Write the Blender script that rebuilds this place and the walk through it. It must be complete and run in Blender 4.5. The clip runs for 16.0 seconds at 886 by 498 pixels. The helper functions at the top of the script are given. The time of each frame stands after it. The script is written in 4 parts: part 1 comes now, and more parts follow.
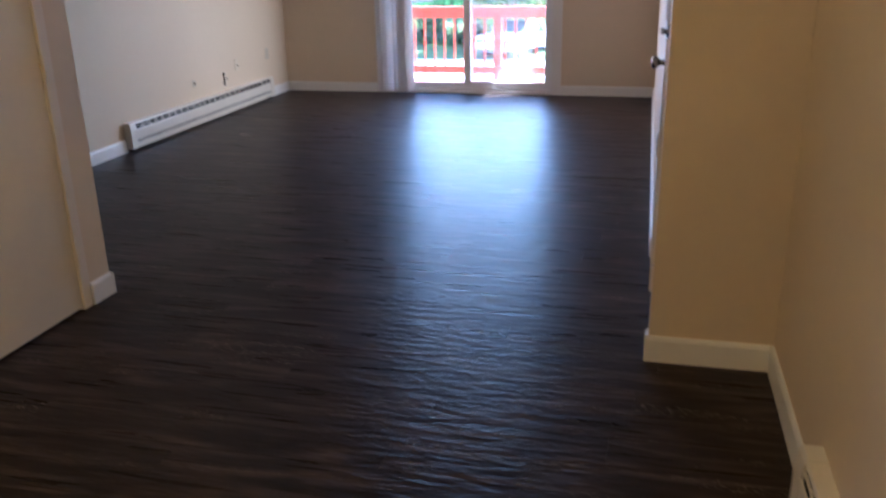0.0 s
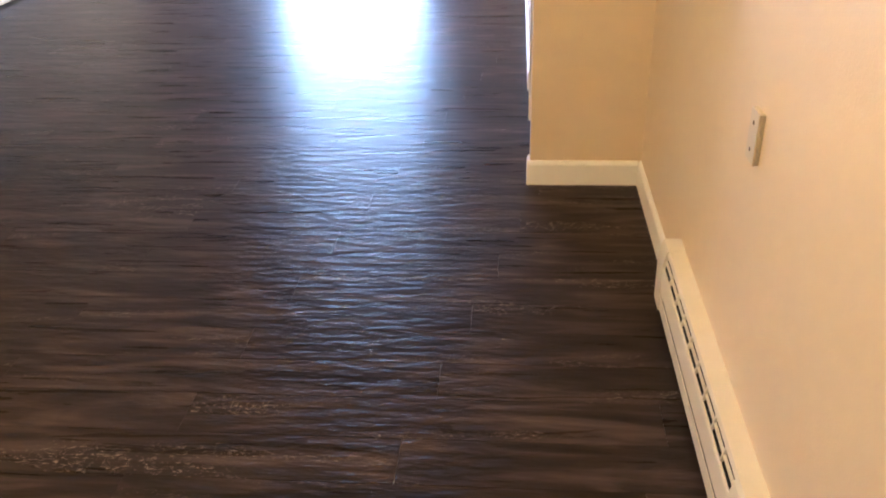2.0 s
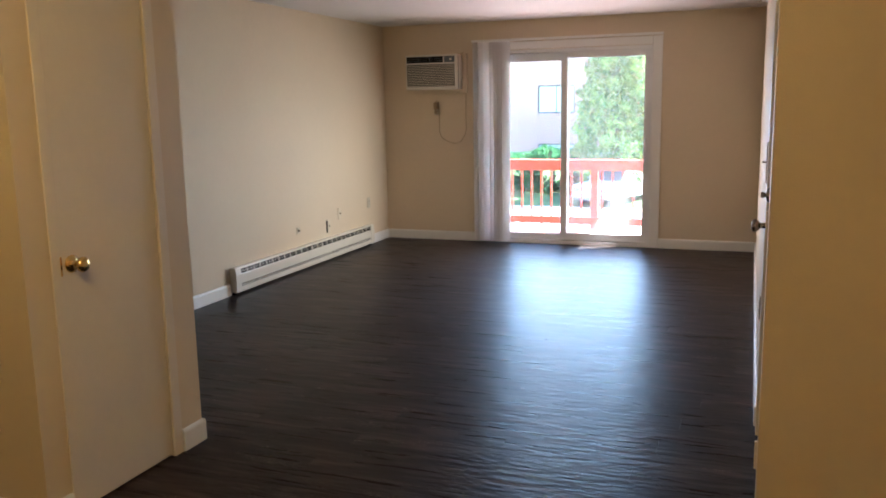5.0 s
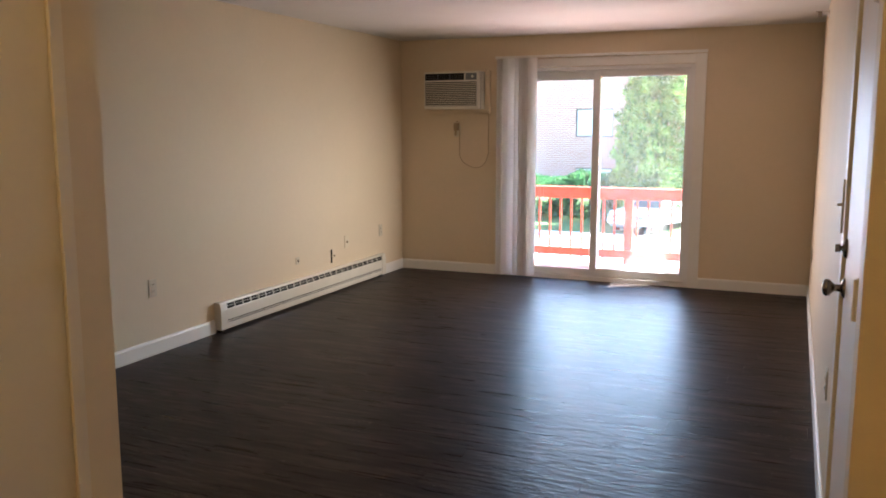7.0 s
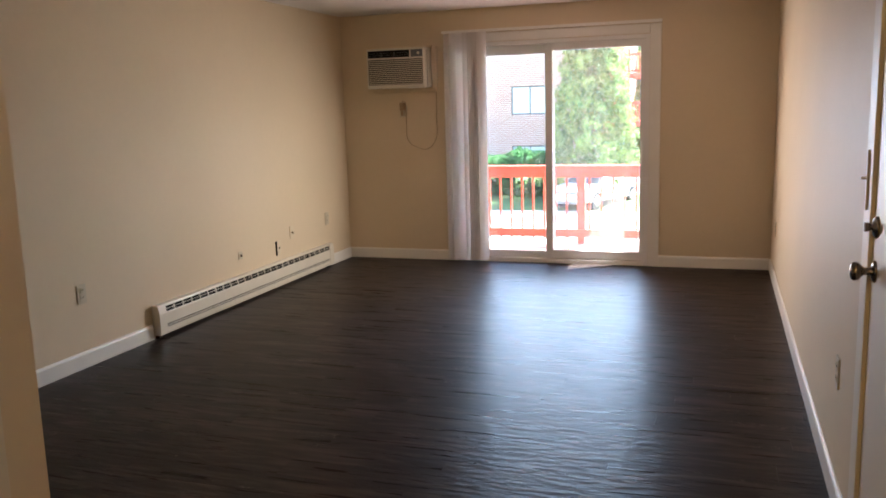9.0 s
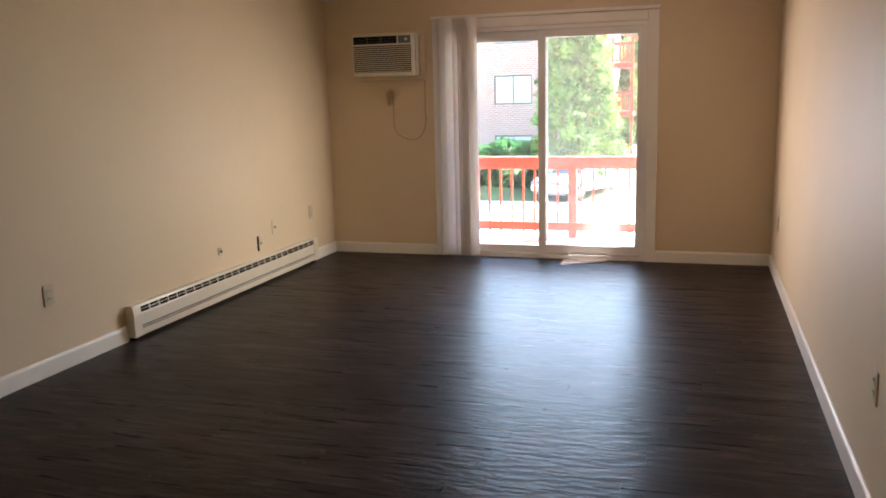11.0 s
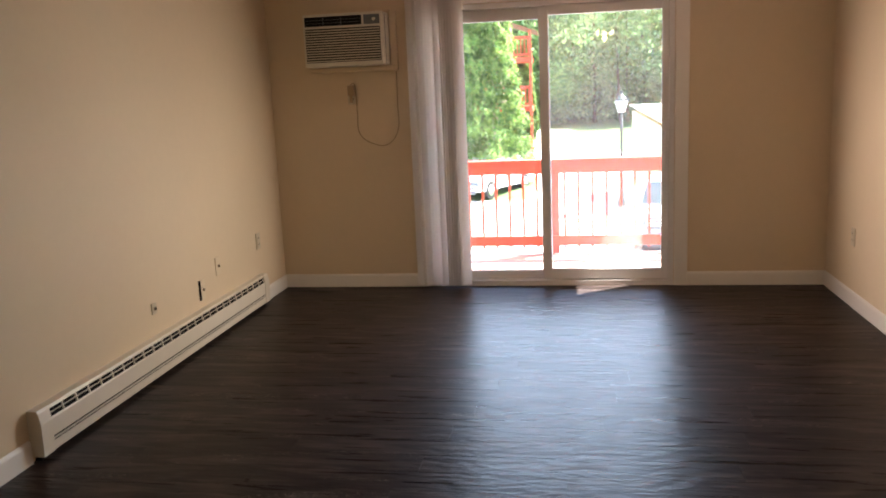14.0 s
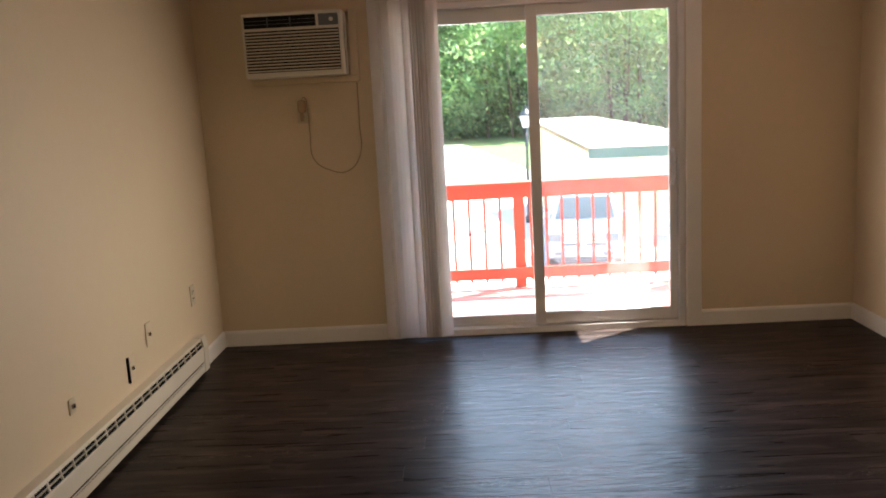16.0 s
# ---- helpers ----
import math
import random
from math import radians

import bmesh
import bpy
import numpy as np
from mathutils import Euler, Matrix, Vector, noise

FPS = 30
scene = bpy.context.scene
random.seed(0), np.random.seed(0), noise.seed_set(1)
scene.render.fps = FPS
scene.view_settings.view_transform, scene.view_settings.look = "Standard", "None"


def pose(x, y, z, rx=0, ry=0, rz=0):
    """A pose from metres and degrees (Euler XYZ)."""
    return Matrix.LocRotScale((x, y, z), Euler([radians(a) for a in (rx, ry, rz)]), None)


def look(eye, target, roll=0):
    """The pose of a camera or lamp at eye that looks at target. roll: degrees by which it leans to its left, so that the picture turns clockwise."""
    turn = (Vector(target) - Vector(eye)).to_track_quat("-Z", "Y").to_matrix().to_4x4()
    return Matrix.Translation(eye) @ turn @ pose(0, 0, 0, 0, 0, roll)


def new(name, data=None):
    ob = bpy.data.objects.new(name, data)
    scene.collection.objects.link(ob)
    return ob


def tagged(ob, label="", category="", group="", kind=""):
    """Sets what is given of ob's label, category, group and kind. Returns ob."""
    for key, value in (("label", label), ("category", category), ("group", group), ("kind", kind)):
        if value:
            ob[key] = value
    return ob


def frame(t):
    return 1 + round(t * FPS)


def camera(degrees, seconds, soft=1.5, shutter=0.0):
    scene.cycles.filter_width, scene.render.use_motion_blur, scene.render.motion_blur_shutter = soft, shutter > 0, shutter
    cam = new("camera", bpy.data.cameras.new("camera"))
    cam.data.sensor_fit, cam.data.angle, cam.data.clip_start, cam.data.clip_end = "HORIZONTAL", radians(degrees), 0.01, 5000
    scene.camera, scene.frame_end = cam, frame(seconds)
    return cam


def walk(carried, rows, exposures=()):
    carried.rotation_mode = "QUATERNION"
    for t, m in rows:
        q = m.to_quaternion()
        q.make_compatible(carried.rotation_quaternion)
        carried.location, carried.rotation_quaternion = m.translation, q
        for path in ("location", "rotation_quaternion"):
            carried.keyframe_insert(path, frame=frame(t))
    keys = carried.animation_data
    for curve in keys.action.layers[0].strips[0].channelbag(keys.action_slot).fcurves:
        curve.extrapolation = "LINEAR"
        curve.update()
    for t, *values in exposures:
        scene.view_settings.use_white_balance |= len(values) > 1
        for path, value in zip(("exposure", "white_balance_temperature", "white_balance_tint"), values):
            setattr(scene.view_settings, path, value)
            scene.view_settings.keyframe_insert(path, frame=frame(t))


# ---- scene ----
cam = camera(56.1, 16.0, soft=1.8, shutter=0.4)
PATH = [
    (0, (3.89, -0.712, 1.416), (3.438, 1.117, 0.745), -1.1),
    (0.5, (3.972, -0.786, 1.412), (3.628, 0.996, 0.572), -2.1),
    (1, (3.945, -0.857, 1.417), (3.637, 0.857, 0.433), -3.1),
    (1.5, (3.905, -0.879, 1.41), (3.672, 0.811, 0.365), -3.2),
    (2, (3.894, -0.893, 1.424), (3.724, 0.834, 0.43), -2.1),
    (2.5, (3.899, -0.887, 1.435), (3.717, 0.89, 0.535), -0.8),
    (3, (3.914, -0.881, 1.446), (3.613, 0.941, 0.677), -0.2),
    (3.5, (3.933, -0.847, 1.45), (3.448, 0.997, 0.848), 0.1),
    (4, (3.94, -0.808, 1.464), (3.338, 1.047, 1.019), -0.1),
    (6.3, (3.826, -0.186, 1.474), (3.09, 1.649, 1.174), -0.7),
    (6.5, (3.829, -0.074, 1.471), (3.074, 1.755, 1.179), -0.3),
    (7, (3.804, 0.11, 1.466), (3.033, 1.933, 1.179), -0.0),
    (7.5, (3.666, 0.283, 1.47), (2.926, 2.117, 1.176), -0.7),
    (8, (3.566, 0.374, 1.46), (2.878, 2.227, 1.155), -1.8),
    (8.5, (3.548, 0.413, 1.457), (2.901, 2.277, 1.131), -2.0),
    (9, (3.541, 0.418, 1.454), (2.911, 2.287, 1.121), -1.6),
    (11.5, (3.281, 0.833, 1.452), (2.711, 2.715, 1.085), -1.6),
    (12, (3.119, 1.017, 1.482), (2.584, 2.907, 1.109), -1.8),
    (12.5, (2.866, 1.191, 1.45), (2.394, 3.099, 1.084), -1.5),
    (13, (2.678, 1.462, 1.43), (2.213, 3.371, 1.056), -1.3),
    (13.5, (2.505, 1.706, 1.437), (2.069, 3.621, 1.06), -1.5),
    (14, (2.266, 1.944, 1.448), (1.941, 3.882, 1.076), -2.5),
    (14.5, (2.159, 2.17, 1.448), (1.839, 4.111, 1.084), -1.6),
    (15, (2.004, 2.485, 1.449), (1.711, 4.438, 1.134), -0.4),
    (15.5, (1.801, 2.692, 1.415), (1.634, 4.662, 1.11), -0.6),
    (16, (1.584, 2.898, 1.463), (1.524, 4.867, 1.116), -3.1),
]
walk(cam, [(t, look(eye, target, roll)) for t, eye, target, roll in PATH],
     exposures=[(0.0, 3.4, 4750, 18), (0.5, 4.05, 4800, 26), (1.0, 4.85, 5000, 22), (2.0, 5.15, 5050, 20), (2.5, 5.05, 5000, 17), (3.0, 4.5, 4950, 12),
                (3.5, 4.05, 5000, 9), (4.2, 3.7, 5200, 9), (6.5, 3.4, 5850, 14), (9.0, 3.35, 6150, 14), (12.5, 3.35, 6600, 14), (14.0, 3.1, 6650, 17), (16.0, 2.85, 6550, 14)])

# ---- world, sun, lamps ----
SUN_DIR = Vector((0.567, 0.413, 1.0)).normalized()      # towards the sun
SUN_ELEV = math.asin(SUN_DIR.z)
world = bpy.data.worlds.new("sky")
scene.world = world
world.use_nodes = True
wn = world.node_tree
sky = wn.nodes.new("ShaderNodeTexSky")
sky.sky_type = "NISHITA"
sky.sun_disc = False
sky.sun_elevation = SUN_ELEV
sky.sun_rotation = math.atan2(SUN_DIR.x, SUN_DIR.y)
wn.links.new(sky.outputs[0], wn.nodes["Background"].inputs[0])
wn.nodes["Background"].inputs[1].default_value = 0.15

sun_data = bpy.data.lights.new("sun", "SUN")
sun_data.energy, sun_data.angle, sun_data.color = 5.0, radians(0.5), (1.0, 0.95, 0.87)
sun = new("sun", sun_data)
sun.matrix_world = look(SUN_DIR * 50, (0, 0, 0))

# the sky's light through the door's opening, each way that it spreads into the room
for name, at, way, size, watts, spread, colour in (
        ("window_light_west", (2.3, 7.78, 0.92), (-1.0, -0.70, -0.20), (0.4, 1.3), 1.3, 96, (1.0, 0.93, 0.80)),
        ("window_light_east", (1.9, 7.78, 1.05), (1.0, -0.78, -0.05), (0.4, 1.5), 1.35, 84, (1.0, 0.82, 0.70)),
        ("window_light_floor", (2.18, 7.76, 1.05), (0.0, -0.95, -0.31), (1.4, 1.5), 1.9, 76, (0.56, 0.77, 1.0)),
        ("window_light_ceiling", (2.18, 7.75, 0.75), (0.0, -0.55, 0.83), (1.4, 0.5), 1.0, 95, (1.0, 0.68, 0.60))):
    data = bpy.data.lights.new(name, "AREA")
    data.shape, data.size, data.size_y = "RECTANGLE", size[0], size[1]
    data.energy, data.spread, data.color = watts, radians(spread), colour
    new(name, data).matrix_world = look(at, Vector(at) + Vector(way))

foy_data = bpy.data.lights.new("dining_lamp_bulb", "POINT")
foy_data.energy, foy_data.color, foy_data.shadow_soft_size = 3.1, (1.0, 0.61, 0.155), 0.035
foy_light = new("dining_lamp_bulb", foy_data)
foy_light.location = (2.7, 0.1, 2.17)

# ---- small builders ----
W, CEIL, YB = 3.965, 2.352, 8.0        # living room width, height, window wall


def box(bm, a, b, bevel=0.0):
    """A box from corner a to corner b in bm."""
    r = bmesh.ops.create_cube(bm, size=1.0)
    c = [(p + q) / 2 for p, q in zip(a, b)]
    s = [abs(q - p) for p, q in zip(a, b)]
    for v in r["verts"]:
        v.co = Vector((c[0] + v.co.x * s[0], c[1] + v.co.y * s[1], c[2] + v.co.z * s[2]))
    if bevel:
        edges = list({e for v in r["verts"] for e in v.link_edges})
        bmesh.ops.bevel(bm, geom=edges, offset=bevel, segments=2, profile=0.5, affect="EDGES")
    return bm


def cyl(bm, p, q, r0, r1=None, seg=16):
    """A round bar from p to q."""
    p, q = Vector(p), Vector(q)
    d = q - p
    m = Matrix.Translation((p + q) / 2) @ d.to_track_quat("Z", "Y").to_matrix().to_4x4()
    bmesh.ops.create_cone(bm, cap_ends=True, segments=seg, radius1=r0, radius2=r0 if r1 is None else r1, depth=d.length, matrix=m)
    return bm


def turned(bm, p, axis, prof, seg=20):
    """A turned shape: prof is (distance along axis, radius) rows."""
    axis = Vector(axis).normalized()
    m = Matrix.Translation(p) @ axis.to_track_quat("Z", "Y").to_matrix().to_4x4()
    rings = []
    for h, r in prof:
        rings.append([bm.verts.new(m @ Vector((r * math.cos(6.2832 * i / seg), r * math.sin(6.2832 * i / seg), h))) for i in range(seg)])
    for a, b in zip(rings, rings[1:]):
        for i in range(seg):
            bm.faces.new((a[i], a[(i + 1) % seg], b[(i + 1) % seg], b[i]))
    bm.faces.new(list(reversed(rings[0])))
    bm.faces.new(rings[-1])
    for f in bm.faces:
        f.smooth = True
    return bm


def part(name, bm, mat, parent=None, label=""):
    """Links bm as one mesh object, a part of parent."""
    me = bpy.data.meshes.new(name)
    bm.normal_update()
    bm.to_mesh(me)
    bm.free()
    me.materials.append(mat)
    ob = new(name, me)
    if parent is not None:
        ob.parent = parent
        ob.matrix_parent_inverse = parent.matrix_basis.inverted()
    return tagged(ob, label)


def boxpart(name, a, b, mat, parent=None, label="", bevel=0.0):
    return part(name, box(bmesh.new(), a, b, bevel), mat, parent, label)


def thing(name, at, label, category, group=""):
    """An Empty at the base of a thing."""
    ob = new(name)
    ob.empty_display_size = 0.1
    ob.location = at
    return tagged(ob, label, category, group)


def structure(name, bm, mat, label, category="wall"):
    ob = part(name, bm, mat)
    return tagged(ob, label, category, kind="structure")


# ---- materials ----
def material(name, colour, rough=0.5, metal=0.0, vary=0.06, scale=3.0, bump=0.0, bump_scale=200.0, emit=None, random_piece=0.0, spec=0.5):
    """Principled paint or solid with two scales of variation."""
    m = bpy.data.materials.new(name)
    m.use_nodes = True
    nt = m.node_tree
    b = nt.nodes["Principled BSDF"]
    b.inputs["Roughness"].default_value = rough
    b.inputs["Metallic"].default_value = metal
    b.inputs["Specular IOR Level"].default_value = spec
    geo = nt.nodes.new("ShaderNodeTexCoord")
    n1 = nt.nodes.new("ShaderNodeTexNoise")
    n1.inputs["Scale"].default_value, n1.inputs["Detail"].default_value = scale, 4
    n2 = nt.nodes.new("ShaderNodeTexNoise")
    n2.inputs["Scale"].default_value, n2.inputs["Detail"].default_value = scale * 17, 3
    nt.links.new(geo.outputs["Object"], n1.inputs["Vector"])
    nt.links.new(geo.outputs["Object"], n2.inputs["Vector"])
    add = nt.nodes.new("ShaderNodeMath")
    add.operation = "MULTIPLY_ADD"
    add.inputs[1].default_value = 0.4
    nt.links.new(n2.outputs[0], add.inputs[0])
    nt.links.new(n1.outputs[0], add.inputs[2])
    ramp = nt.nodes.new("ShaderNodeMapRange")
    ramp.inputs[1].default_value, ramp.inputs[2].default_value = 0.4, 1.0
    ramp.inputs[3].default_value, ramp.inputs[4].default_value = 1 - vary, 1 + vary
    nt.links.new(add.outputs[0], ramp.inputs[0])
    val = ramp.outputs[0]
    if random_piece:
        oi = nt.nodes.new("ShaderNodeObjectInfo")
        mr = nt.nodes.new("ShaderNodeMapRange")
        mr.inputs[3].default_value, mr.inputs[4].default_value = 1 - random_piece, 1 + random_piece
        nt.links.new(oi.outputs["Random"], mr.inputs[0])
        mu = nt.nodes.new("ShaderNodeMath")
        mu.operation = "MULTIPLY"
        nt.links.new(val, mu.inputs[0])
        nt.links.new(mr.outputs[0], mu.inputs[1])
        val = mu.outputs[0]
    mix = nt.nodes.new("ShaderNodeVectorMath")
    mix.operation = "SCALE"
    mix.inputs[0].default_value = colour
    nt.links.new(val, mix.inputs["Scale"])
    nt.links.new(mix.outputs[0], b.inputs["Base Color"])
    if bump:
        n3 = nt.nodes.new("ShaderNodeTexNoise")
        n3.inputs["Scale"].default_value, n3.inputs["Detail"].default_value = bump_scale, 3
        nt.links.new(geo.outputs["Object"], n3.inputs["Vector"])
        bu = nt.nodes.new("ShaderNodeBump")
        bu.inputs["Strength"].default_value, bu.inputs["Distance"].default_value = bump, 0.002
        nt.links.new(n3.outputs[0], bu.inputs["Height"])
        nt.links.new(bu.outputs[0], b.inputs["Normal"])
    if emit:
        b.inputs["Emission Color"].default_value = (*emit[0], 1)
        b.inputs["Emission Strength"].default_value = emit[1]
    return m


WALL = material("cream_wall_paint", (0.67, 0.552, 0.385), 0.55, vary=0.035, scale=1.3, bump=0.25, bump_scale=160)
CEILING = material("white_ceiling_paint", (0.78, 0.75, 0.70), 0.9, vary=0.04, scale=2, bump=0.6, bump_scale=90)
TRIM = material("white_trim_paint", (0.78, 0.76, 0.71), 0.35, vary=0.03, scale=5, bump=0.1, bump_scale=80)
DOORP = material("cream_door_paint", (0.72, 0.64, 0.52), 0.4, vary=0.04, scale=2, bump=0.15, bump_scale=60)
PLATE = material("ivory_plastic", (0.56, 0.49, 0.36), 0.35, vary=0.02)
PLATEW = material("cream_plastic", (0.66, 0.56, 0.40), 0.4, vary=0.02)
VINYL = material("white_vinyl_frame", (0.78, 0.77, 0.75), 0.3, vary=0.03, scale=4)
HEATER = material("beige_enamel", (0.70, 0.65, 0.54), 0.35, vary=0.05, scale=6)
DARK = material("dark_slot", (0.012, 0.011, 0.010), 0.8, vary=0.2, spec=0.1)
BRASS = material("polished_brass", (0.80, 0.55, 0.20), 0.18, 1.0, vary=0.06, scale=20)
BRONZE = material("aged_nickel", (0.30, 0.26, 0.23), 0.25, 1.0, vary=0.1, scale=30)
ACP = material("off_white_ac_plastic", (0.70, 0.66, 0.56), 0.4, vary=0.03)
ACG = material("grey_beige_grille", (0.58, 0.53, 0.42), 0.5, vary=0.05)
CORDM = material("beige_cord_rubber", (0.36, 0.26, 0.15), 0.5)
REDP = material("red_rail_paint", (0.62, 0.085, 0.04), 0.55, vary=0.12, scale=5, bump=0.4, bump_scale=50)
DECKM = material("red_brown_deck_stain", (0.50, 0.36, 0.31), 0.65, vary=0.25, scale=4, bump=0.5, bump_scale=60, random_piece=0.15)
ASPH = material("light_asphalt", (0.20, 0.20, 0.20), 0.9, vary=0.15, scale=0.5, bump=0.5, bump_scale=30)
CONC = material("pale_concrete", (0.52, 0.50, 0.47), 0.85, vary=0.12, scale=0.8, bump=0.4, bump_scale=30)
GLASSW = material("dark_window_glass", (0.10, 0.13, 0.16), 0.08, vary=0.1, spec=0.9)
SILVER = material("silver_grey_car_paint", (0.42, 0.45, 0.50), 0.25, vary=0.02)
SCREEN = material("grey_windscreen_glass", (0.13, 0.19, 0.21), 0.06, vary=0.1, spec=1.0)
WHITECAR = material("white_car_paint", (0.75, 0.76, 0.78), 0.2, vary=0.01)
TYRE = material("black_rubber", (0.02, 0.02, 0.02), 0.8)
CHROME = material("chrome", (0.6, 0.62, 0.65), 0.15, 1.0)
TAILM = material("grey_plastic", (0.12, 0.13, 0.14), 0.5)
BROWNW = material("weathered_brown_timber", (0.22, 0.13, 0.10), 0.7, vary=0.15, scale=3)
YELLOWW = material("pale_yellow_siding", (0.74, 0.66, 0.40), 0.7, vary=0.05, scale=2)
ROOFW = material("pale_roof_membrane", (0.62, 0.60, 0.57), 0.8, vary=0.08, scale=0.7)
TEAL = material("green_fascia_paint", (0.10, 0.24, 0.20), 0.5, vary=0.08)
POSTM = material("black_post_paint", (0.04, 0.05, 0.05), 0.5)
BARK = material("grey_brown_bark", (0.12, 0.09, 0.06), 0.9, vary=0.3, scale=6, bump=0.8, bump_scale=25)
LAMPG = material("frosted_lamp_glass", (0.8, 0.75, 0.65), 0.4, emit=((1.0, 0.75, 0.45), 6.0))
LANTERN = material("white_lantern_glass", (0.75, 0.78, 0.8), 0.3)


def glass_material(name, low, high):
    """Thin pane: clear, glossy by Fresnel, with a film of dust."""
    m = bpy.data.materials.new(name)
    m.use_nodes = True
    nt = m.node_tree
    nt.nodes.remove(nt.nodes["Principled BSDF"])
    out = nt.nodes["Material Output"]
    tr, gl, tl = nt.nodes.new("ShaderNodeBsdfTransparent"), nt.nodes.new("ShaderNodeBsdfGlossy"), nt.nodes.new("ShaderNodeBsdfTranslucent")
    tr.inputs[0].default_value = (0.95, 0.97, 0.96, 1)
    gl.inputs["Roughness"].default_value = 0.01
    tl.inputs[0].default_value = (0.85, 0.85, 0.83, 1)
    fr = nt.nodes.new("ShaderNodeFresnel")
    fr.inputs[0].default_value = 1.5
    noi = nt.nodes.new("ShaderNodeTexNoise")
    noi.inputs["Scale"].default_value, noi.inputs["Detail"].default_value = 6, 6
    co = nt.nodes.new("ShaderNodeTexCoord")
    nt.links.new(co.outputs["Object"], noi.inputs[0])
    mr = nt.nodes.new("ShaderNodeMapRange")
    mr.inputs[1].default_value, mr.inputs[2].default_value, mr.inputs[3].default_value, mr.inputs[4].default_value = 0.3, 0.7, low, high
    nt.links.new(noi.outputs[0], mr.inputs[0])
    dust, mix = nt.nodes.new("ShaderNodeMixShader"), nt.nodes.new("ShaderNodeMixShader")
    nt.links.new(mr.outputs[0], dust.inputs[0])
    nt.links.new(tr.outputs[0], dust.inputs[1])
    nt.links.new(tl.outputs[0], dust.inputs[2])
    nt.links.new(fr.outputs[0], mix.inputs[0])
    nt.links.new(dust.outputs[0], mix.inputs[1])
    nt.links.new(gl.outputs[0], mix.inputs[2])
    nt.links.new(mix.outputs[0], out.inputs[0])
    return m


GLASS = glass_material("dusty_clear_glass", 0.008, 0.018)
GLASSD = glass_material("dustier_clear_glass", 0.055, 0.09)


def blind_material():
    """Ribbed vinyl slats that let some light through."""
    m = bpy.data.materials.new("white_translucent_vinyl_slat")
    m.use_nodes = True
    nt = m.node_tree
    b = nt.nodes["Principled BSDF"]
    b.inputs["Base Color"].default_value = (0.86, 0.84, 0.80, 1)
    b.inputs["Roughness"].default_value = 0.45
    tl = nt.nodes.new("ShaderNodeBsdfTranslucent")
    tl.inputs[0].default_value = (0.90, 0.87, 0.85, 1)
    mix = nt.nodes.new("ShaderNodeMixShader")
    mix.inputs[0].default_value = 0.62
    nt.links.new(b.outputs[0], mix.inputs[1])
    nt.links.new(tl.outputs[0], mix.inputs[2])
    nt.links.new(mix.outputs[0], nt.nodes["Material Output"].inputs[0])
    return m


BLIND = blind_material()


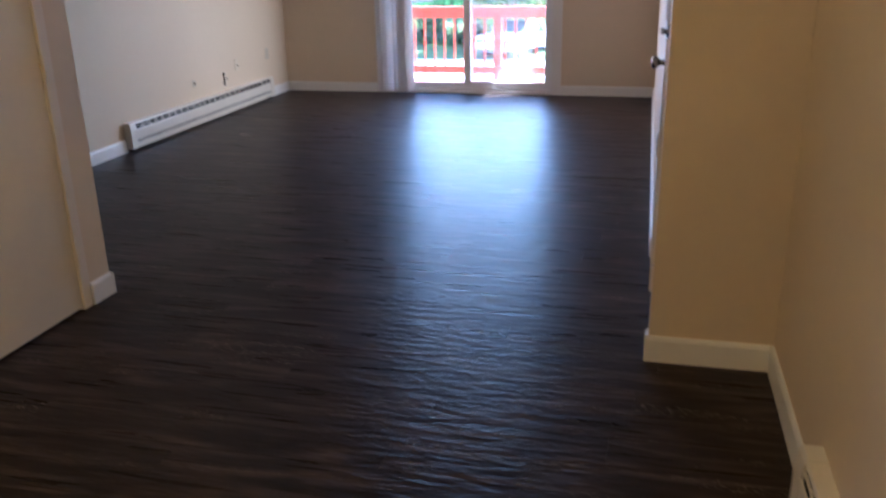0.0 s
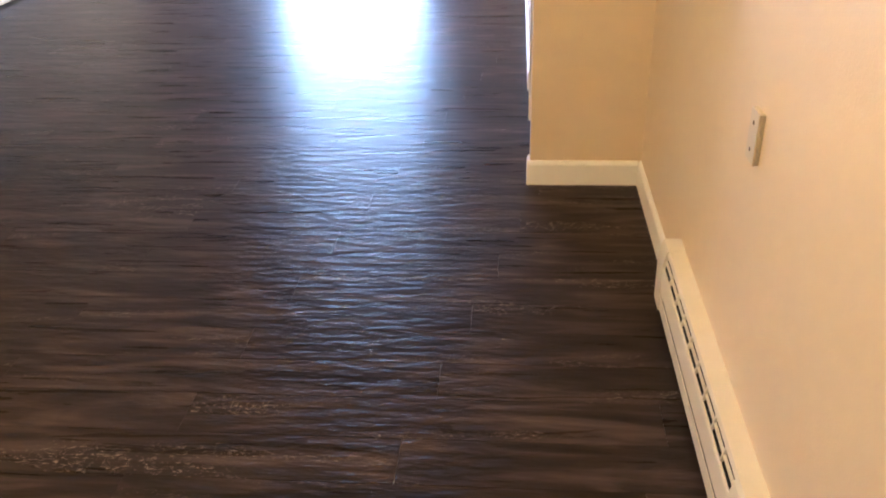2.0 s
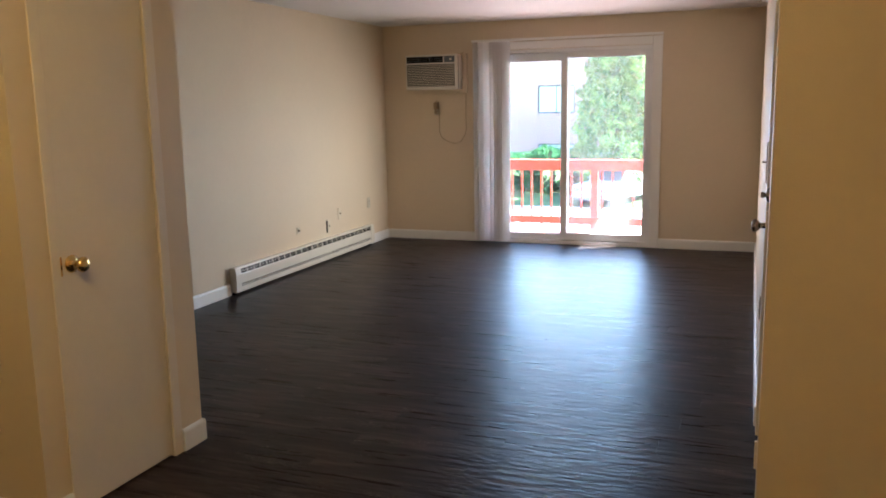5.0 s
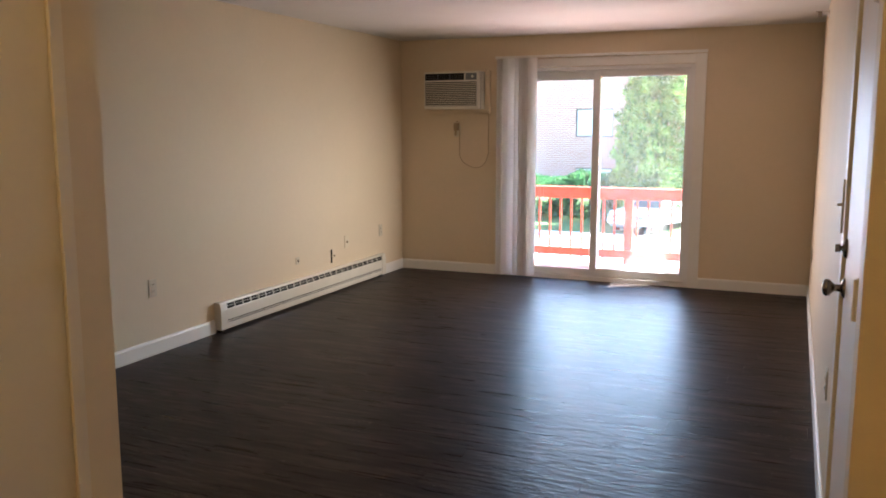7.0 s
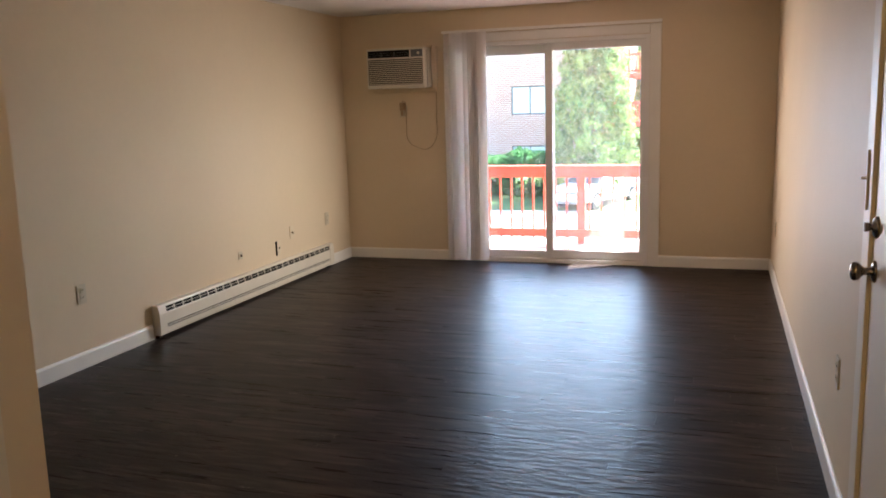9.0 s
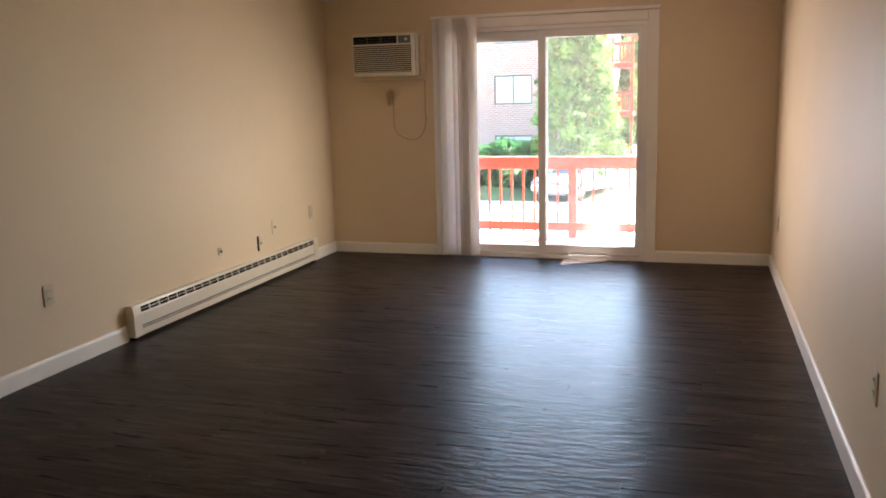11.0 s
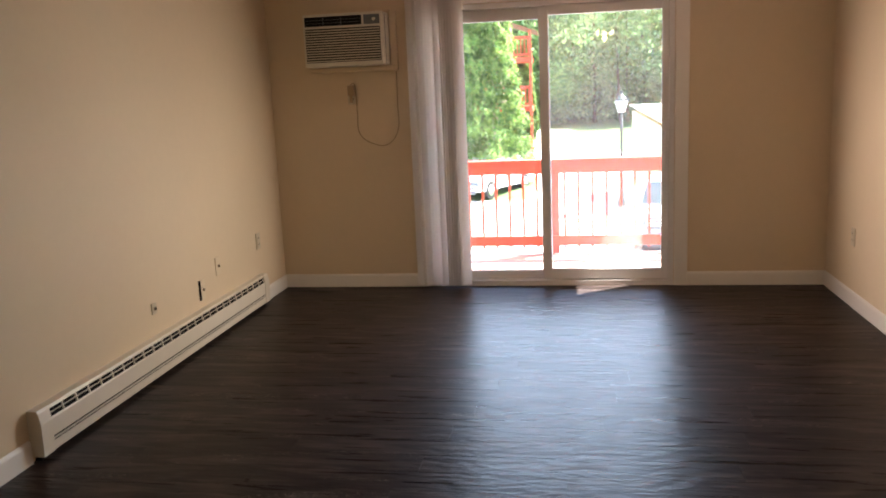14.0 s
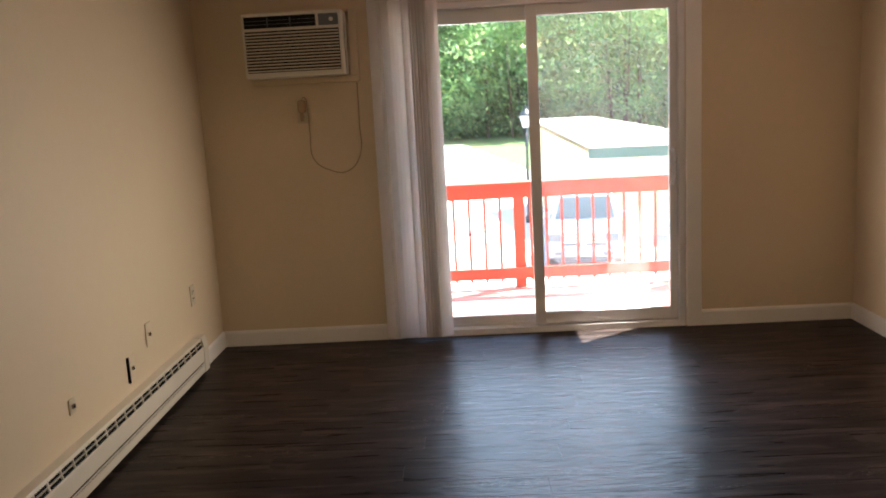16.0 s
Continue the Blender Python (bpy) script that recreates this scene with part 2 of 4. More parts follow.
def plank_material():
    """Dark brown wood-look vinyl: long grain, pale cathedral flecks, embossed."""
    m = bpy.data.materials.new("dark_brown_vinyl_plank")
    m.use_nodes = True
    nt = m.node_tree
    L = nt.links.new
    b = nt.nodes["Principled BSDF"]
    co = nt.nodes.new("ShaderNodeNewGeometry")
    oi = nt.nodes.new("ShaderNodeObjectInfo")
    off = nt.nodes.new("ShaderNodeVectorMath")
    off.operation = "SCALE"
    off.inputs[0].default_value = (37.0, 53.0, 11.0)
    L(oi.outputs["Random"], off.inputs["Scale"])
    add = nt.nodes.new("ShaderNodeVectorMath")
    L(co.outputs["Position"], add.inputs[0])
    L(off.outputs[0], add.inputs[1])
    map1 = nt.nodes.new("ShaderNodeMapping")
    map1.inputs["Scale"].default_value = (2.2, 32.0, 1.0)
    L(add.outputs[0], map1.inputs[0])
    grain = nt.nodes.new("ShaderNodeTexNoise")
    grain.inputs["Scale"].default_value, grain.inputs["Detail"].default_value, grain.inputs["Distortion"].default_value = 1.0, 8, 0.6
    L(map1.outputs[0], grain.inputs[0])
    mapc = nt.nodes.new("ShaderNodeMapping")
    mapc.inputs["Scale"].default_value = (2.0, 12.0, 1.0)
    L(add.outputs[0], mapc.inputs[0])
    coarse = nt.nodes.new("ShaderNodeTexNoise")
    coarse.inputs["Scale"].default_value, coarse.inputs["Detail"].default_value, coarse.inputs["Distortion"].default_value = 1.0, 5, 1.2
    L(mapc.outputs[0], coarse.inputs[0])
    both = nt.nodes.new("ShaderNodeMix")
    both.inputs[0].default_value = 0.7
    L(grain.outputs[0], both.inputs[2])
    L(coarse.outputs[0], both.inputs[3])
    ramp = nt.nodes.new("ShaderNodeValToRGB")
    e = ramp.color_ramp.elements
    e[0].position, e[0].color = 0.32, (0.0105, 0.0074, 0.0068, 1)
    e[1].position, e[1].color = 0.70, (0.074, 0.052, 0.045, 1)
    e.new(0.5).color = (0.0245, 0.0172, 0.0152, 1)
    L(both.outputs[0], ramp.inputs[0])
    map2 = nt.nodes.new("ShaderNodeMapping")
    map2.inputs["Scale"].default_value = (22.0, 80.0, 1.0)
    L(add.outputs[0], map2.inputs[0])
    fleck = nt.nodes.new("ShaderNodeTexNoise")
    fleck.inputs["Scale"].default_value, fleck.inputs["Detail"].default_value, fleck.inputs["Distortion"].default_value = 1.0, 4, 3.2
    L(map2.outputs[0], fleck.inputs[0])
    map3 = nt.nodes.new("ShaderNodeMapping")
    map3.inputs["Scale"].default_value = (1.3, 9.0, 1.0)
    L(add.outputs[0], map3.inputs[0])
    where = nt.nodes.new("ShaderNodeTexNoise")
    where.inputs["Scale"].default_value, where.inputs["Detail"].default_value = 1.0, 2
    L(map3.outputs[0], where.inputs[0])
    r1, r2 = nt.nodes.new("ShaderNodeMapRange"), nt.nodes.new("ShaderNodeMapRange")
    r1.inputs[1].default_value, r1.inputs[2].default_value = 0.57, 0.70
    r2.inputs[1].default_value, r2.inputs[2].default_value = 0.58, 0.68
    L(fleck.outputs[0], r1.inputs[0])
    L(where.outputs[0], r2.inputs[0])
    mu = nt.nodes.new("ShaderNodeMath")
    mu.operation = "MULTIPLY"
    L(r1.outputs[0], mu.inputs[0])
    L(r2.outputs[0], mu.inputs[1])
    mix = nt.nodes.new("ShaderNodeMix")
    mix.data_type = "RGBA"
    L(mu.outputs[0], mix.inputs[0])
    L(ramp.outputs[0], mix.inputs[6])
    mix.inputs[7].default_value = (0.24, 0.19, 0.155, 1)
    tone = nt.nodes.new("ShaderNodeMapRange")
    tone.inputs[3].default_value, tone.inputs[4].default_value = 0.9, 1.12
    L(oi.outputs["Random"], tone.inputs[0])
    sc = nt.nodes.new("ShaderNodeVectorMath")
    sc.operation = "SCALE"
    L(mix.outputs[2], sc.inputs[0])
    L(tone.outputs[0], sc.inputs["Scale"])
    df, gl = nt.nodes.new("ShaderNodeBsdfDiffuse"), nt.nodes.new("ShaderNodeBsdfGlossy")
    nt.nodes.remove(b)
    L(sc.outputs[0], df.inputs[0])
    fr, half, mx = nt.nodes.new("ShaderNodeFresnel"), nt.nodes.new("ShaderNodeMath"), nt.nodes.new("ShaderNodeMixShader")
    fr.inputs[0].default_value = 1.45
    half.operation = "MULTIPLY"
    half.inputs[1].default_value = 0.46
    L(fr.outputs[0], half.inputs[0])
    L(half.outputs[0], mx.inputs[0])
    L(df.outputs[0], mx.inputs[1])
    L(gl.outputs[0], mx.inputs[2])
    L(mx.outputs[0], nt.nodes["Material Output"].inputs[0])
    rr = nt.nodes.new("ShaderNodeMapRange")
    rr.inputs[3].default_value, rr.inputs[4].default_value = 0.17, 0.45
    L(grain.outputs[0], rr.inputs[0])
    L(rr.outputs[0], gl.inputs["Roughness"])
    bu = nt.nodes.new("ShaderNodeBump")
    bu.inputs["Strength"].default_value, bu.inputs["Distance"].default_value = 1.0, 0.0068
    mapw = nt.nodes.new("ShaderNodeMapping")
    mapw.inputs["Scale"].default_value = (8.0, 32.0, 1.0)
    L(co.outputs["Position"], mapw.inputs[0])
    wave = nt.nodes.new("ShaderNodeTexNoise")
    wave.inputs["Scale"].default_value, wave.inputs["Detail"].default_value, wave.inputs["Roughness"].default_value = 1.0, 3, 0.5
    L(mapw.outputs[0], wave.inputs[0])
    mapf = nt.nodes.new("ShaderNodeMapping")
    mapf.inputs["Scale"].default_value = (22.0, 110.0, 1.0)
    L(co.outputs["Position"], mapf.inputs[0])
    fine = nt.nodes.new("ShaderNodeTexNoise")
    fine.inputs["Scale"].default_value, fine.inputs["Detail"].default_value, fine.inputs["Roughness"].default_value = 1.0, 2, 0.5
    L(mapf.outputs[0], fine.inputs[0])
    relief = nt.nodes.new("ShaderNodeMath")
    relief.operation = "MULTIPLY_ADD"
    relief.inputs[1].default_value = 0.20
    L(fine.outputs[0], relief.inputs[0])
    L(wave.outputs[0], relief.inputs[2])
    L(relief.outputs[0], bu.inputs["Height"])
    L(bu.outputs[0], df.inputs["Normal"])
    L(bu.outputs[0], gl.inputs["Normal"])
    return m


PLANK = plank_material()


def brick_material():
    m = bpy.data.materials.new("red_brown_brickwork")
    m.use_nodes = True
    nt = m.node_tree
    b = nt.nodes["Principled BSDF"]
    co, mp, br = nt.nodes.new("ShaderNodeTexCoord"), nt.nodes.new("ShaderNodeMapping"), nt.nodes.new("ShaderNodeTexBrick")
    mp.inputs["Rotation"].default_value = (radians(90), 0, 0)
    nt.links.new(co.outputs["Object"], mp.inputs[0])
    nt.links.new(mp.outputs[0], br.inputs[0])
    br.inputs["Color1"].default_value = (0.36, 0.17, 0.14, 1)
    br.inputs["Color2"].default_value = (0.45, 0.25, 0.21, 1)
    br.inputs["Mortar"].default_value = (0.60, 0.50, 0.45, 1)
    br.inputs["Scale"].default_value = 1.0
    br.inputs["Mortar Size"].default_value = 0.017
    br.inputs["Brick Width"].default_value, br.inputs["Row Height"].default_value = 0.30, 0.105
    nt.links.new(br.outputs[0], b.inputs["Base Color"])
    b.inputs["Roughness"].default_value = 0.85
    bu = nt.nodes.new("ShaderNodeBump")
    bu.inputs["Strength"].default_value, bu.inputs["Distance"].default_value = 0.4, 0.01
    nt.links.new(br.outputs["Fac"], bu.inputs["Height"])
    bu.invert = True
    nt.links.new(bu.outputs[0], b.inputs["Normal"])
    return m


BRICK = brick_material()


def leaf_material(name, dark, light, patch=0.45, shade=(0.55, 1.3)):
    """Leaves: each its own green, toned in noise patches, a little light passing through."""
    m = bpy.data.materials.new(name)
    m.use_nodes = True
    nt = m.node_tree
    b = nt.nodes["Principled BSDF"]
    ge = nt.nodes.new("ShaderNodeNewGeometry")
    ramp = nt.nodes.new("ShaderNodeValToRGB")
    ramp.color_ramp.elements[0].color, ramp.color_ramp.elements[1].color = (*dark, 1), (*light, 1)
    nt.links.new(ge.outputs["Random Per Island"], ramp.inputs[0])
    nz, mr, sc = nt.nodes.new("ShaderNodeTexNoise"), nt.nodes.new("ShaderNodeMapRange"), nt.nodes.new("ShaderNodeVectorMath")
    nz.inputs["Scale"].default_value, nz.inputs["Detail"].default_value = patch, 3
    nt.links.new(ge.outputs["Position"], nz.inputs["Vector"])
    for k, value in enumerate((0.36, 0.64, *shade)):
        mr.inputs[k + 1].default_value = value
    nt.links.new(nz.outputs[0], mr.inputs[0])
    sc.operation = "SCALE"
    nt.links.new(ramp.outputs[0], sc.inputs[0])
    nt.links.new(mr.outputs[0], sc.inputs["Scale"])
    nt.links.new(sc.outputs[0], b.inputs["Base Color"])
    b.inputs["Roughness"].default_value = 0.55
    tl = nt.nodes.new("ShaderNodeBsdfTranslucent")
    nt.links.new(sc.outputs[0], tl.inputs[0])
    mix = nt.nodes.new("ShaderNodeMixShader")
    mix.inputs[0].default_value = 0.5
    nt.links.new(b.outputs[0], mix.inputs[1])
    nt.links.new(tl.outputs[0], mix.inputs[2])
    nt.links.new(mix.outputs[0], nt.nodes["Material Output"].inputs[0])
    return m


# broad noise patches put sunlit and shaded clumps into the woods' leaf colour
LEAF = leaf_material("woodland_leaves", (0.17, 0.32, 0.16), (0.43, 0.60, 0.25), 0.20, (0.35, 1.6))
CEDAR = leaf_material("arborvitae_foliage", (0.08, 0.19, 0.05), (0.36, 0.50, 0.15), 2.0)
HEDGE = leaf_material("hedge_foliage", (0.05, 0.15, 0.06), (0.12, 0.28, 0.10))


def ground_material():
    """Lawn and pale drive, by place on the plan."""
    m = bpy.data.materials.new("lawn_grass")
    m.use_nodes = True
    nt = m.node_tree
    b = nt.nodes["Principled BSDF"]
    co, n = nt.nodes.new("ShaderNodeTexCoord"), nt.nodes.new("ShaderNodeTexNoise")
    n.inputs["Scale"].default_value, n.inputs["Detail"].default_value = 1.5, 8
    nt.links.new(co.outputs["Object"], n.inputs[0])
    ramp = nt.nodes.new("ShaderNodeValToRGB")
    ramp.color_ramp.elements[0].color, ramp.color_ramp.elements[1].color = (0.05, 0.10, 0.03, 1), (0.13, 0.20, 0.06, 1)
    ramp.color_ramp.elements[0].position, ramp.color_ramp.elements[1].position = 0.35, 0.65
    nt.links.new(n.outputs[0], ramp.inputs[0])
    nt.links.new(ramp.outputs[0], b.inputs["Base Color"])
    b.inputs["Roughness"].default_value = 0.9
    return m


LAWN = ground_material()
WPANE = material("pale_curtained_window", (0.55, 0.60, 0.65), 0.12, vary=0.08, scale=0.6)
LEAFBACK = material("deep_wood_shade", (0.18, 0.34, 0.17), 0.9, vary=0.5, scale=0.8)

# ---- the rooms ----
XF, YS, XC, YC0, YC1 = 4.38, 2.11, 1.605, 1.42, 2.305     # foyer wall, stub wall, closet wall
SOUTH = -2.4
T = 0.12


def wall_with_hole(name, axis, a0, a1, pos, thick, z1, holes, label, mat=WALL):
    """A wall along x or y, with its openings cut through; holes are (from, to, sill, head)."""
    bm = bmesh.new()

    def piece(u0, u1, z0, z2):
        if u1 - u0 < 1e-4 or z2 - z0 < 1e-4:
            return
        if axis == "x":
            box(bm, (u0, pos, z0), (u1, pos + thick, z2))
        else:
            box(bm, (pos, u0, z0), (pos + thick, u1, z2))
    cur = a0
    for h0, h1, s, hd in holes:
        piece(cur, h0, 0, z1)
        piece(h0, h1, 0, s)
        piece(h0, h1, hd, z1)
        cur = h1
    piece(cur, a1, 0, z1)
    bmesh.ops.remove_doubles(bm, verts=bm.verts, dist=1e-5)
    return structure(name, bm, mat, label)


DX0, DX1, DTOP = 1.13, 2.93, 2.045       # rough opening of the sliding door
wall_with_hole("wall_north", "x", -T, W + T, YB, 0.22, CEIL, [(0.40, 0.90, 1.67, 1.97), (DX0, DX1, 0.0, DTOP)],
               "cream painted window wall around the sliding door")
wall_with_hole("wall_west", "y", YC1, YB, -T, T, CEIL, [], "plain cream painted long wall of the living room")
wall_with_hole("wall_east", "y", YS + T, YB, W, T, CEIL, [(2.26, 3.12, 0.0, 2.04)], "cream painted wall with the entrance door")
wall_with_hole("wall_stub", "x", W - 0.012, XF + T, YS, T, CEIL, [], "short cream wall closing the corner beside the entrance door")
wall_with_hole("wall_foyer_east", "y", SOUTH, YS, XF, T, CEIL, [], "cream painted dining area wall above the baseboard heater")
wall_with_hole("wall_closet_east", "y", YC0, YC1, XC - T, T, CEIL, [(1.565, 2.125, 0.0, 2.03)], "cream painted closet wall around a flush door")
wall_with_hole("wall_closet_south", "x", 0.0, XC - T, YC0, T, CEIL, [], "cream painted south side of the closet")
wall_with_hole("wall_closet_north", "x", 0.0, XC - T, YC1 - T, T, CEIL, [], "cream painted north side of the closet")
wall_with_hole("wall_south", "x", -T, XF + T, SOUTH - T, T, CEIL, [], "plain cream wall that closes the dining area")
wall_with_hole("wall_dining_west", "y", SOUTH, YC1, -T, T, CEIL, [], "plain cream wall that closes the dining area")
# unseen panel, added only to close the doorway behind the entrance door
wall_with_hole("entry_backing", "y", 2.2, 3.2, W + T + 0.02, 0.05, 2.2, [], "unseen cream panel added to close off behind the entrance door")

bm = bmesh.new()
box(bm, (-T, SOUTH - T, CEIL), (XF + T, YB + 0.22, CEIL + 0.15))
structure("ceiling", bm, CEILING, "white lightly textured painted ceiling", "ceiling")
floor = structure("floor", box(bmesh.new(), (-T, SOUTH - T, -0.2), (XF + T, YB + 0.22, -0.004)), DARK, "dark brown wood-look vinyl plank floor", "floor")


def baseboard(name, p, q, nrm, h=0.1, t=0.013):
    """A board from p to q along the foot of a wall, its face towards nrm, with an eased top."""
    bm = bmesh.new()
    p, q, n = Vector((*p, 0)), Vector((*q, 0)), Vector((*nrm, 0))
    prof = [(0, 0), (t, 0), (t, h - 0.016), (t * 0.75, h - 0.007), (t * 0.35, h), (0, h)]
    rows = [[bm.verts.new(e + n * a + Vector((0, 0, z))) for a, z in prof] for e in (p, q)]
    for i in range(len(prof)):
        j = (i + 1) % len(prof)
        bm.faces.new((rows[0][i], rows[0][j], rows[1][j], rows[1][i]))
    bm.faces.new(rows[0])
    bm.faces.new(list(reversed(rows[1])))
    bmesh.ops.recalc_face_normals(bm, faces=bm.faces)
    return structure(name, bm, TRIM, "white painted baseboard along the wall", "baseboard")


baseboard("baseboard", (0, YC1), (0, 4.86), (1, 0))
baseboard("baseboard", (0, 7.50), (0, YB), (1, 0))
baseboard("baseboard", (0.013, YB), (1.052, YB), (0, -1))
baseboard("baseboard", (3.025, YB), (W - 0.013, YB), (0, -1))
baseboard("baseboard", (W, YB), (W, 3.225), (-1, 0))
baseboard("baseboard", (W - 0.012, 2.17), (W - 0.012, YS), (-1, 0))
baseboard("baseboard", (W - 0.025, YS), (XF - 0.013, YS), (0, -1))
baseboard("baseboard", (XF, YS), (XF, 1.275), (-1, 0))
baseboard("baseboard", (XF, 0.24), (XF, SOUTH), (-1, 0))
baseboard("baseboard", (XC, YC0), (XC, 1.53), (1, 0))
baseboard("baseboard", (XC, 2.165), (XC, YC1), (1, 0))
baseboard("baseboard", (XC + 0.013, YC0), (0.0, YC0), (0, -1))
baseboard("baseboard", (XC + 0.013, YC1), (0.0, YC1), (0, 1))

# ---- sliding door ----
slider = structure("door_sliding", box(bmesh.new(), (DX0, 8.01, -0.002), (DX1, 8.15, 0.035)), VINYL, "white vinyl sliding patio door, closed, with dusty panes", "door")
boxpart("frame_jamb", (DX0, 8.01, 0.035), (DX0 + 0.035, 8.15, DTOP), VINYL, slider)
boxpart("frame_jamb", (DX1 - 0.035, 8.01, 0.035), (DX1, 8.15, DTOP), VINYL, slider)
boxpart("frame_head", (DX0 + 0.035, 8.01, DTOP - 0.035), (DX1 - 0.035, 8.15, DTOP), VINYL, slider)
boxpart("track_rail", (DX0 + 0.035, 8.082, 0.035), (DX1 - 0.035, 8.092, 0.05), VINYL, slider)


def sash(name, x0, x1, y, st0, st1, z0=0.04, z1=DTOP - 0.0352, bot=0.075, top=0.065, label="", glass=GLASS):
    d = 0.038
    bm = bmesh.new()
    box(bm, (x0, y, z0), (x0 + st0, y + d, z1), 0.003)
    box(bm, (x1 - st1, y, z0), (x1, y + d, z1), 0.003)
    box(bm, (x0 + st0, y + 0.001, z0), (x1 - st1, y + d - 0.001, z0 + bot), 0.003)
    box(bm, (x0 + st0, y + 0.001, z1 - top), (x1 - st1, y + d - 0.001, z1), 0.003)
    s = part(name, bm, VINYL, slider, label)
    g = boxpart("pane", (x0 + st0 - 0.003, y + 0.016, z0 + bot - 0.003), (x1 - st1 + 0.003, y + 0.021, z1 - top + 0.003), glass, s, "dusty clear glass pane")
    g.visible_shadow = False
    return s


sash("fixed_sash", DX0 + 0.036, 2.065, 8.098, 0.06, 0.05, bot=0.055, top=0.085)
sash("sliding_sash", 1.995, DX1 - 0.036, 8.045, 0.065, 0.046, glass=GLASSD)
bm = bmesh.new()
turned(bm, (2.868, 8.045, 0.90), (0, -1, 0), [(0, 0.012), (0.03, 0.010)], 10)
turned(bm, (2.868, 8.045, 1.10), (0, -1, 0), [(0, 0.012), (0.03, 0.010)], 10)
pts = [Vector((2.868, 8.018 - 0.022 * math.sin(math.pi * i / 10), 0.885 + 0.023 * i)) for i in range(11)]
for a, b in zip(pts, pts[1:]):
    cyl(bm, a, b, 0.009, seg=8)
part("handle", bm, VINYL, slider, "white curved pull handle")

# casing round the door, and the shadow gap of the head
case = structure("trim", box(bmesh.new(), (2.932, YB - 0.018, 0.0), (3.025, YB, 2.13), 0.004), TRIM, "white painted flat casing round the sliding door", "trim")
boxpart("casing_side", (1.052, YB - 0.018, 0.0), (1.128, YB, 2.13), TRIM, case, bevel=0.004)
boxpart("casing_head", (1.129, YB - 0.017, 2.048), (2.931, YB, 2.129), TRIM, case, bevel=0.004)

# ---- vertical blinds, drawn aside ----
blinds = thing("vertical_blinds", (1.24, 7.92, 0.02), "white vinyl vertical blinds, drawn together beside the sliding door", "blinds")
boxpart("head_rail", (1.045, 7.945, 2.135), (3.03, 7.98, 2.16), TRIM, blinds, "slim white head rail")
SLATS = ((1.087, -46, 0.0), (1.166, 56, 0.0), (1.228, 4, 0.004), (1.290, 42, 0.0), (1.328, 56, 0.0), (1.347, 50, 0.004),
         (1.366, 55, 0.0), (1.385, 48, 0.006), (1.400, 8, 0.045), (1.410, 52, 0.0), (1.436, 40, -0.006))
for x, turn, back in SLATS:
    ang = radians(turn)
    bm = bmesh.new()
    segs = 4
    ring = []
    for k in range(segs + 1):
        u = (k / segs - 0.5) * 0.089
        c = 0.008 * (1 - (2 * k / segs - 1) ** 2)
        ring.append((u * math.cos(ang) - c * math.sin(ang), u * math.sin(ang) + c * math.cos(ang)))
    for k in range(segs):
        quad = []
        for (dx, dy), z in ((ring[k], 0.025), (ring[k + 1], 0.025), (ring[k + 1], 2.135), (ring[k], 2.135)):
            quad.append(bm.verts.new((x + dx, 7.925 + back + dy, z)))
        f = bm.faces.new(quad)
    bmesh.ops.remove_doubles(bm, verts=bm.verts, dist=1e-5)
    bmesh.ops.solidify(bm, geom=bm.faces[:], thickness=0.0012)
    part("slat", bm, BLIND, blinds)

# ---- air conditioner ----
ac = thing("air_conditioner", (0.65, YB, 1.60), "off-white through-wall air conditioner with a louvred grille", "air conditioner")
bm = bmesh.new()
box(bm, (0.345, 7.80, 1.655), (0.925, 7.99, 2.02), 0.008)
part("body", bm, ACP, ac)
bm = bmesh.new()
for a, b in (((0.34, 7.955, 1.615), (0.985, 7.999, 1.65)), ((0.94, 7.955, 1.651), (0.985, 7.999, 2.03)), ((0.34, 7.955, 2.024), (0.939, 7.999, 2.045))):
    box(bm, a, b, 0.004)
part("sleeve_trim", bm, WALL, ac, "beige trim round the wall sleeve")
boxpart("air_outlet", (0.362, 7.794, 1.935), (0.775, 7.7995, 2.0), DARK, ac, "dark air outlet")
boxpart("control_panel", (0.792, 7.794, 1.935), (0.905, 7.7995, 2.0), TAILM, ac, "dark control panel door")
bm = bmesh.new()
for i in range(2):
    box(bm, (0.366, 7.789, 1.9545 + i * 0.021), (0.771, 7.793, 1.9565 + i * 0.021))
for i in range(2):
    box(bm, (0.497 + i * 0.13, 7.788, 1.937), (0.500 + i * 0.13, 7.793, 1.998))
part("outlet_louvre", bm, TAILM, ac, "dark louvres of the outlet")
bm = bmesh.new()
cyl(bm, (0.865, 7.7935, 1.967), (0.865, 7.785, 1.967), 0.012, seg=14)
part("control_knob", bm, ACP, ac)
boxpart("grille_back", (0.362, 7.795, 1.685), (0.905, 7.7995, 1.918), DARK, ac)
for i in range(13):
    z = 1.689 + i * 0.0176
    bm = bmesh.new()
    box(bm, (0.364, 7.783, z), (0.903, 7.7945, z + 0.0082))
    part("slat", bm, ACG, ac)
boxpart("side_seam", (0.926, 7.86, 1.66), (0.9275, 7.866, 2.0), DARK, ac)


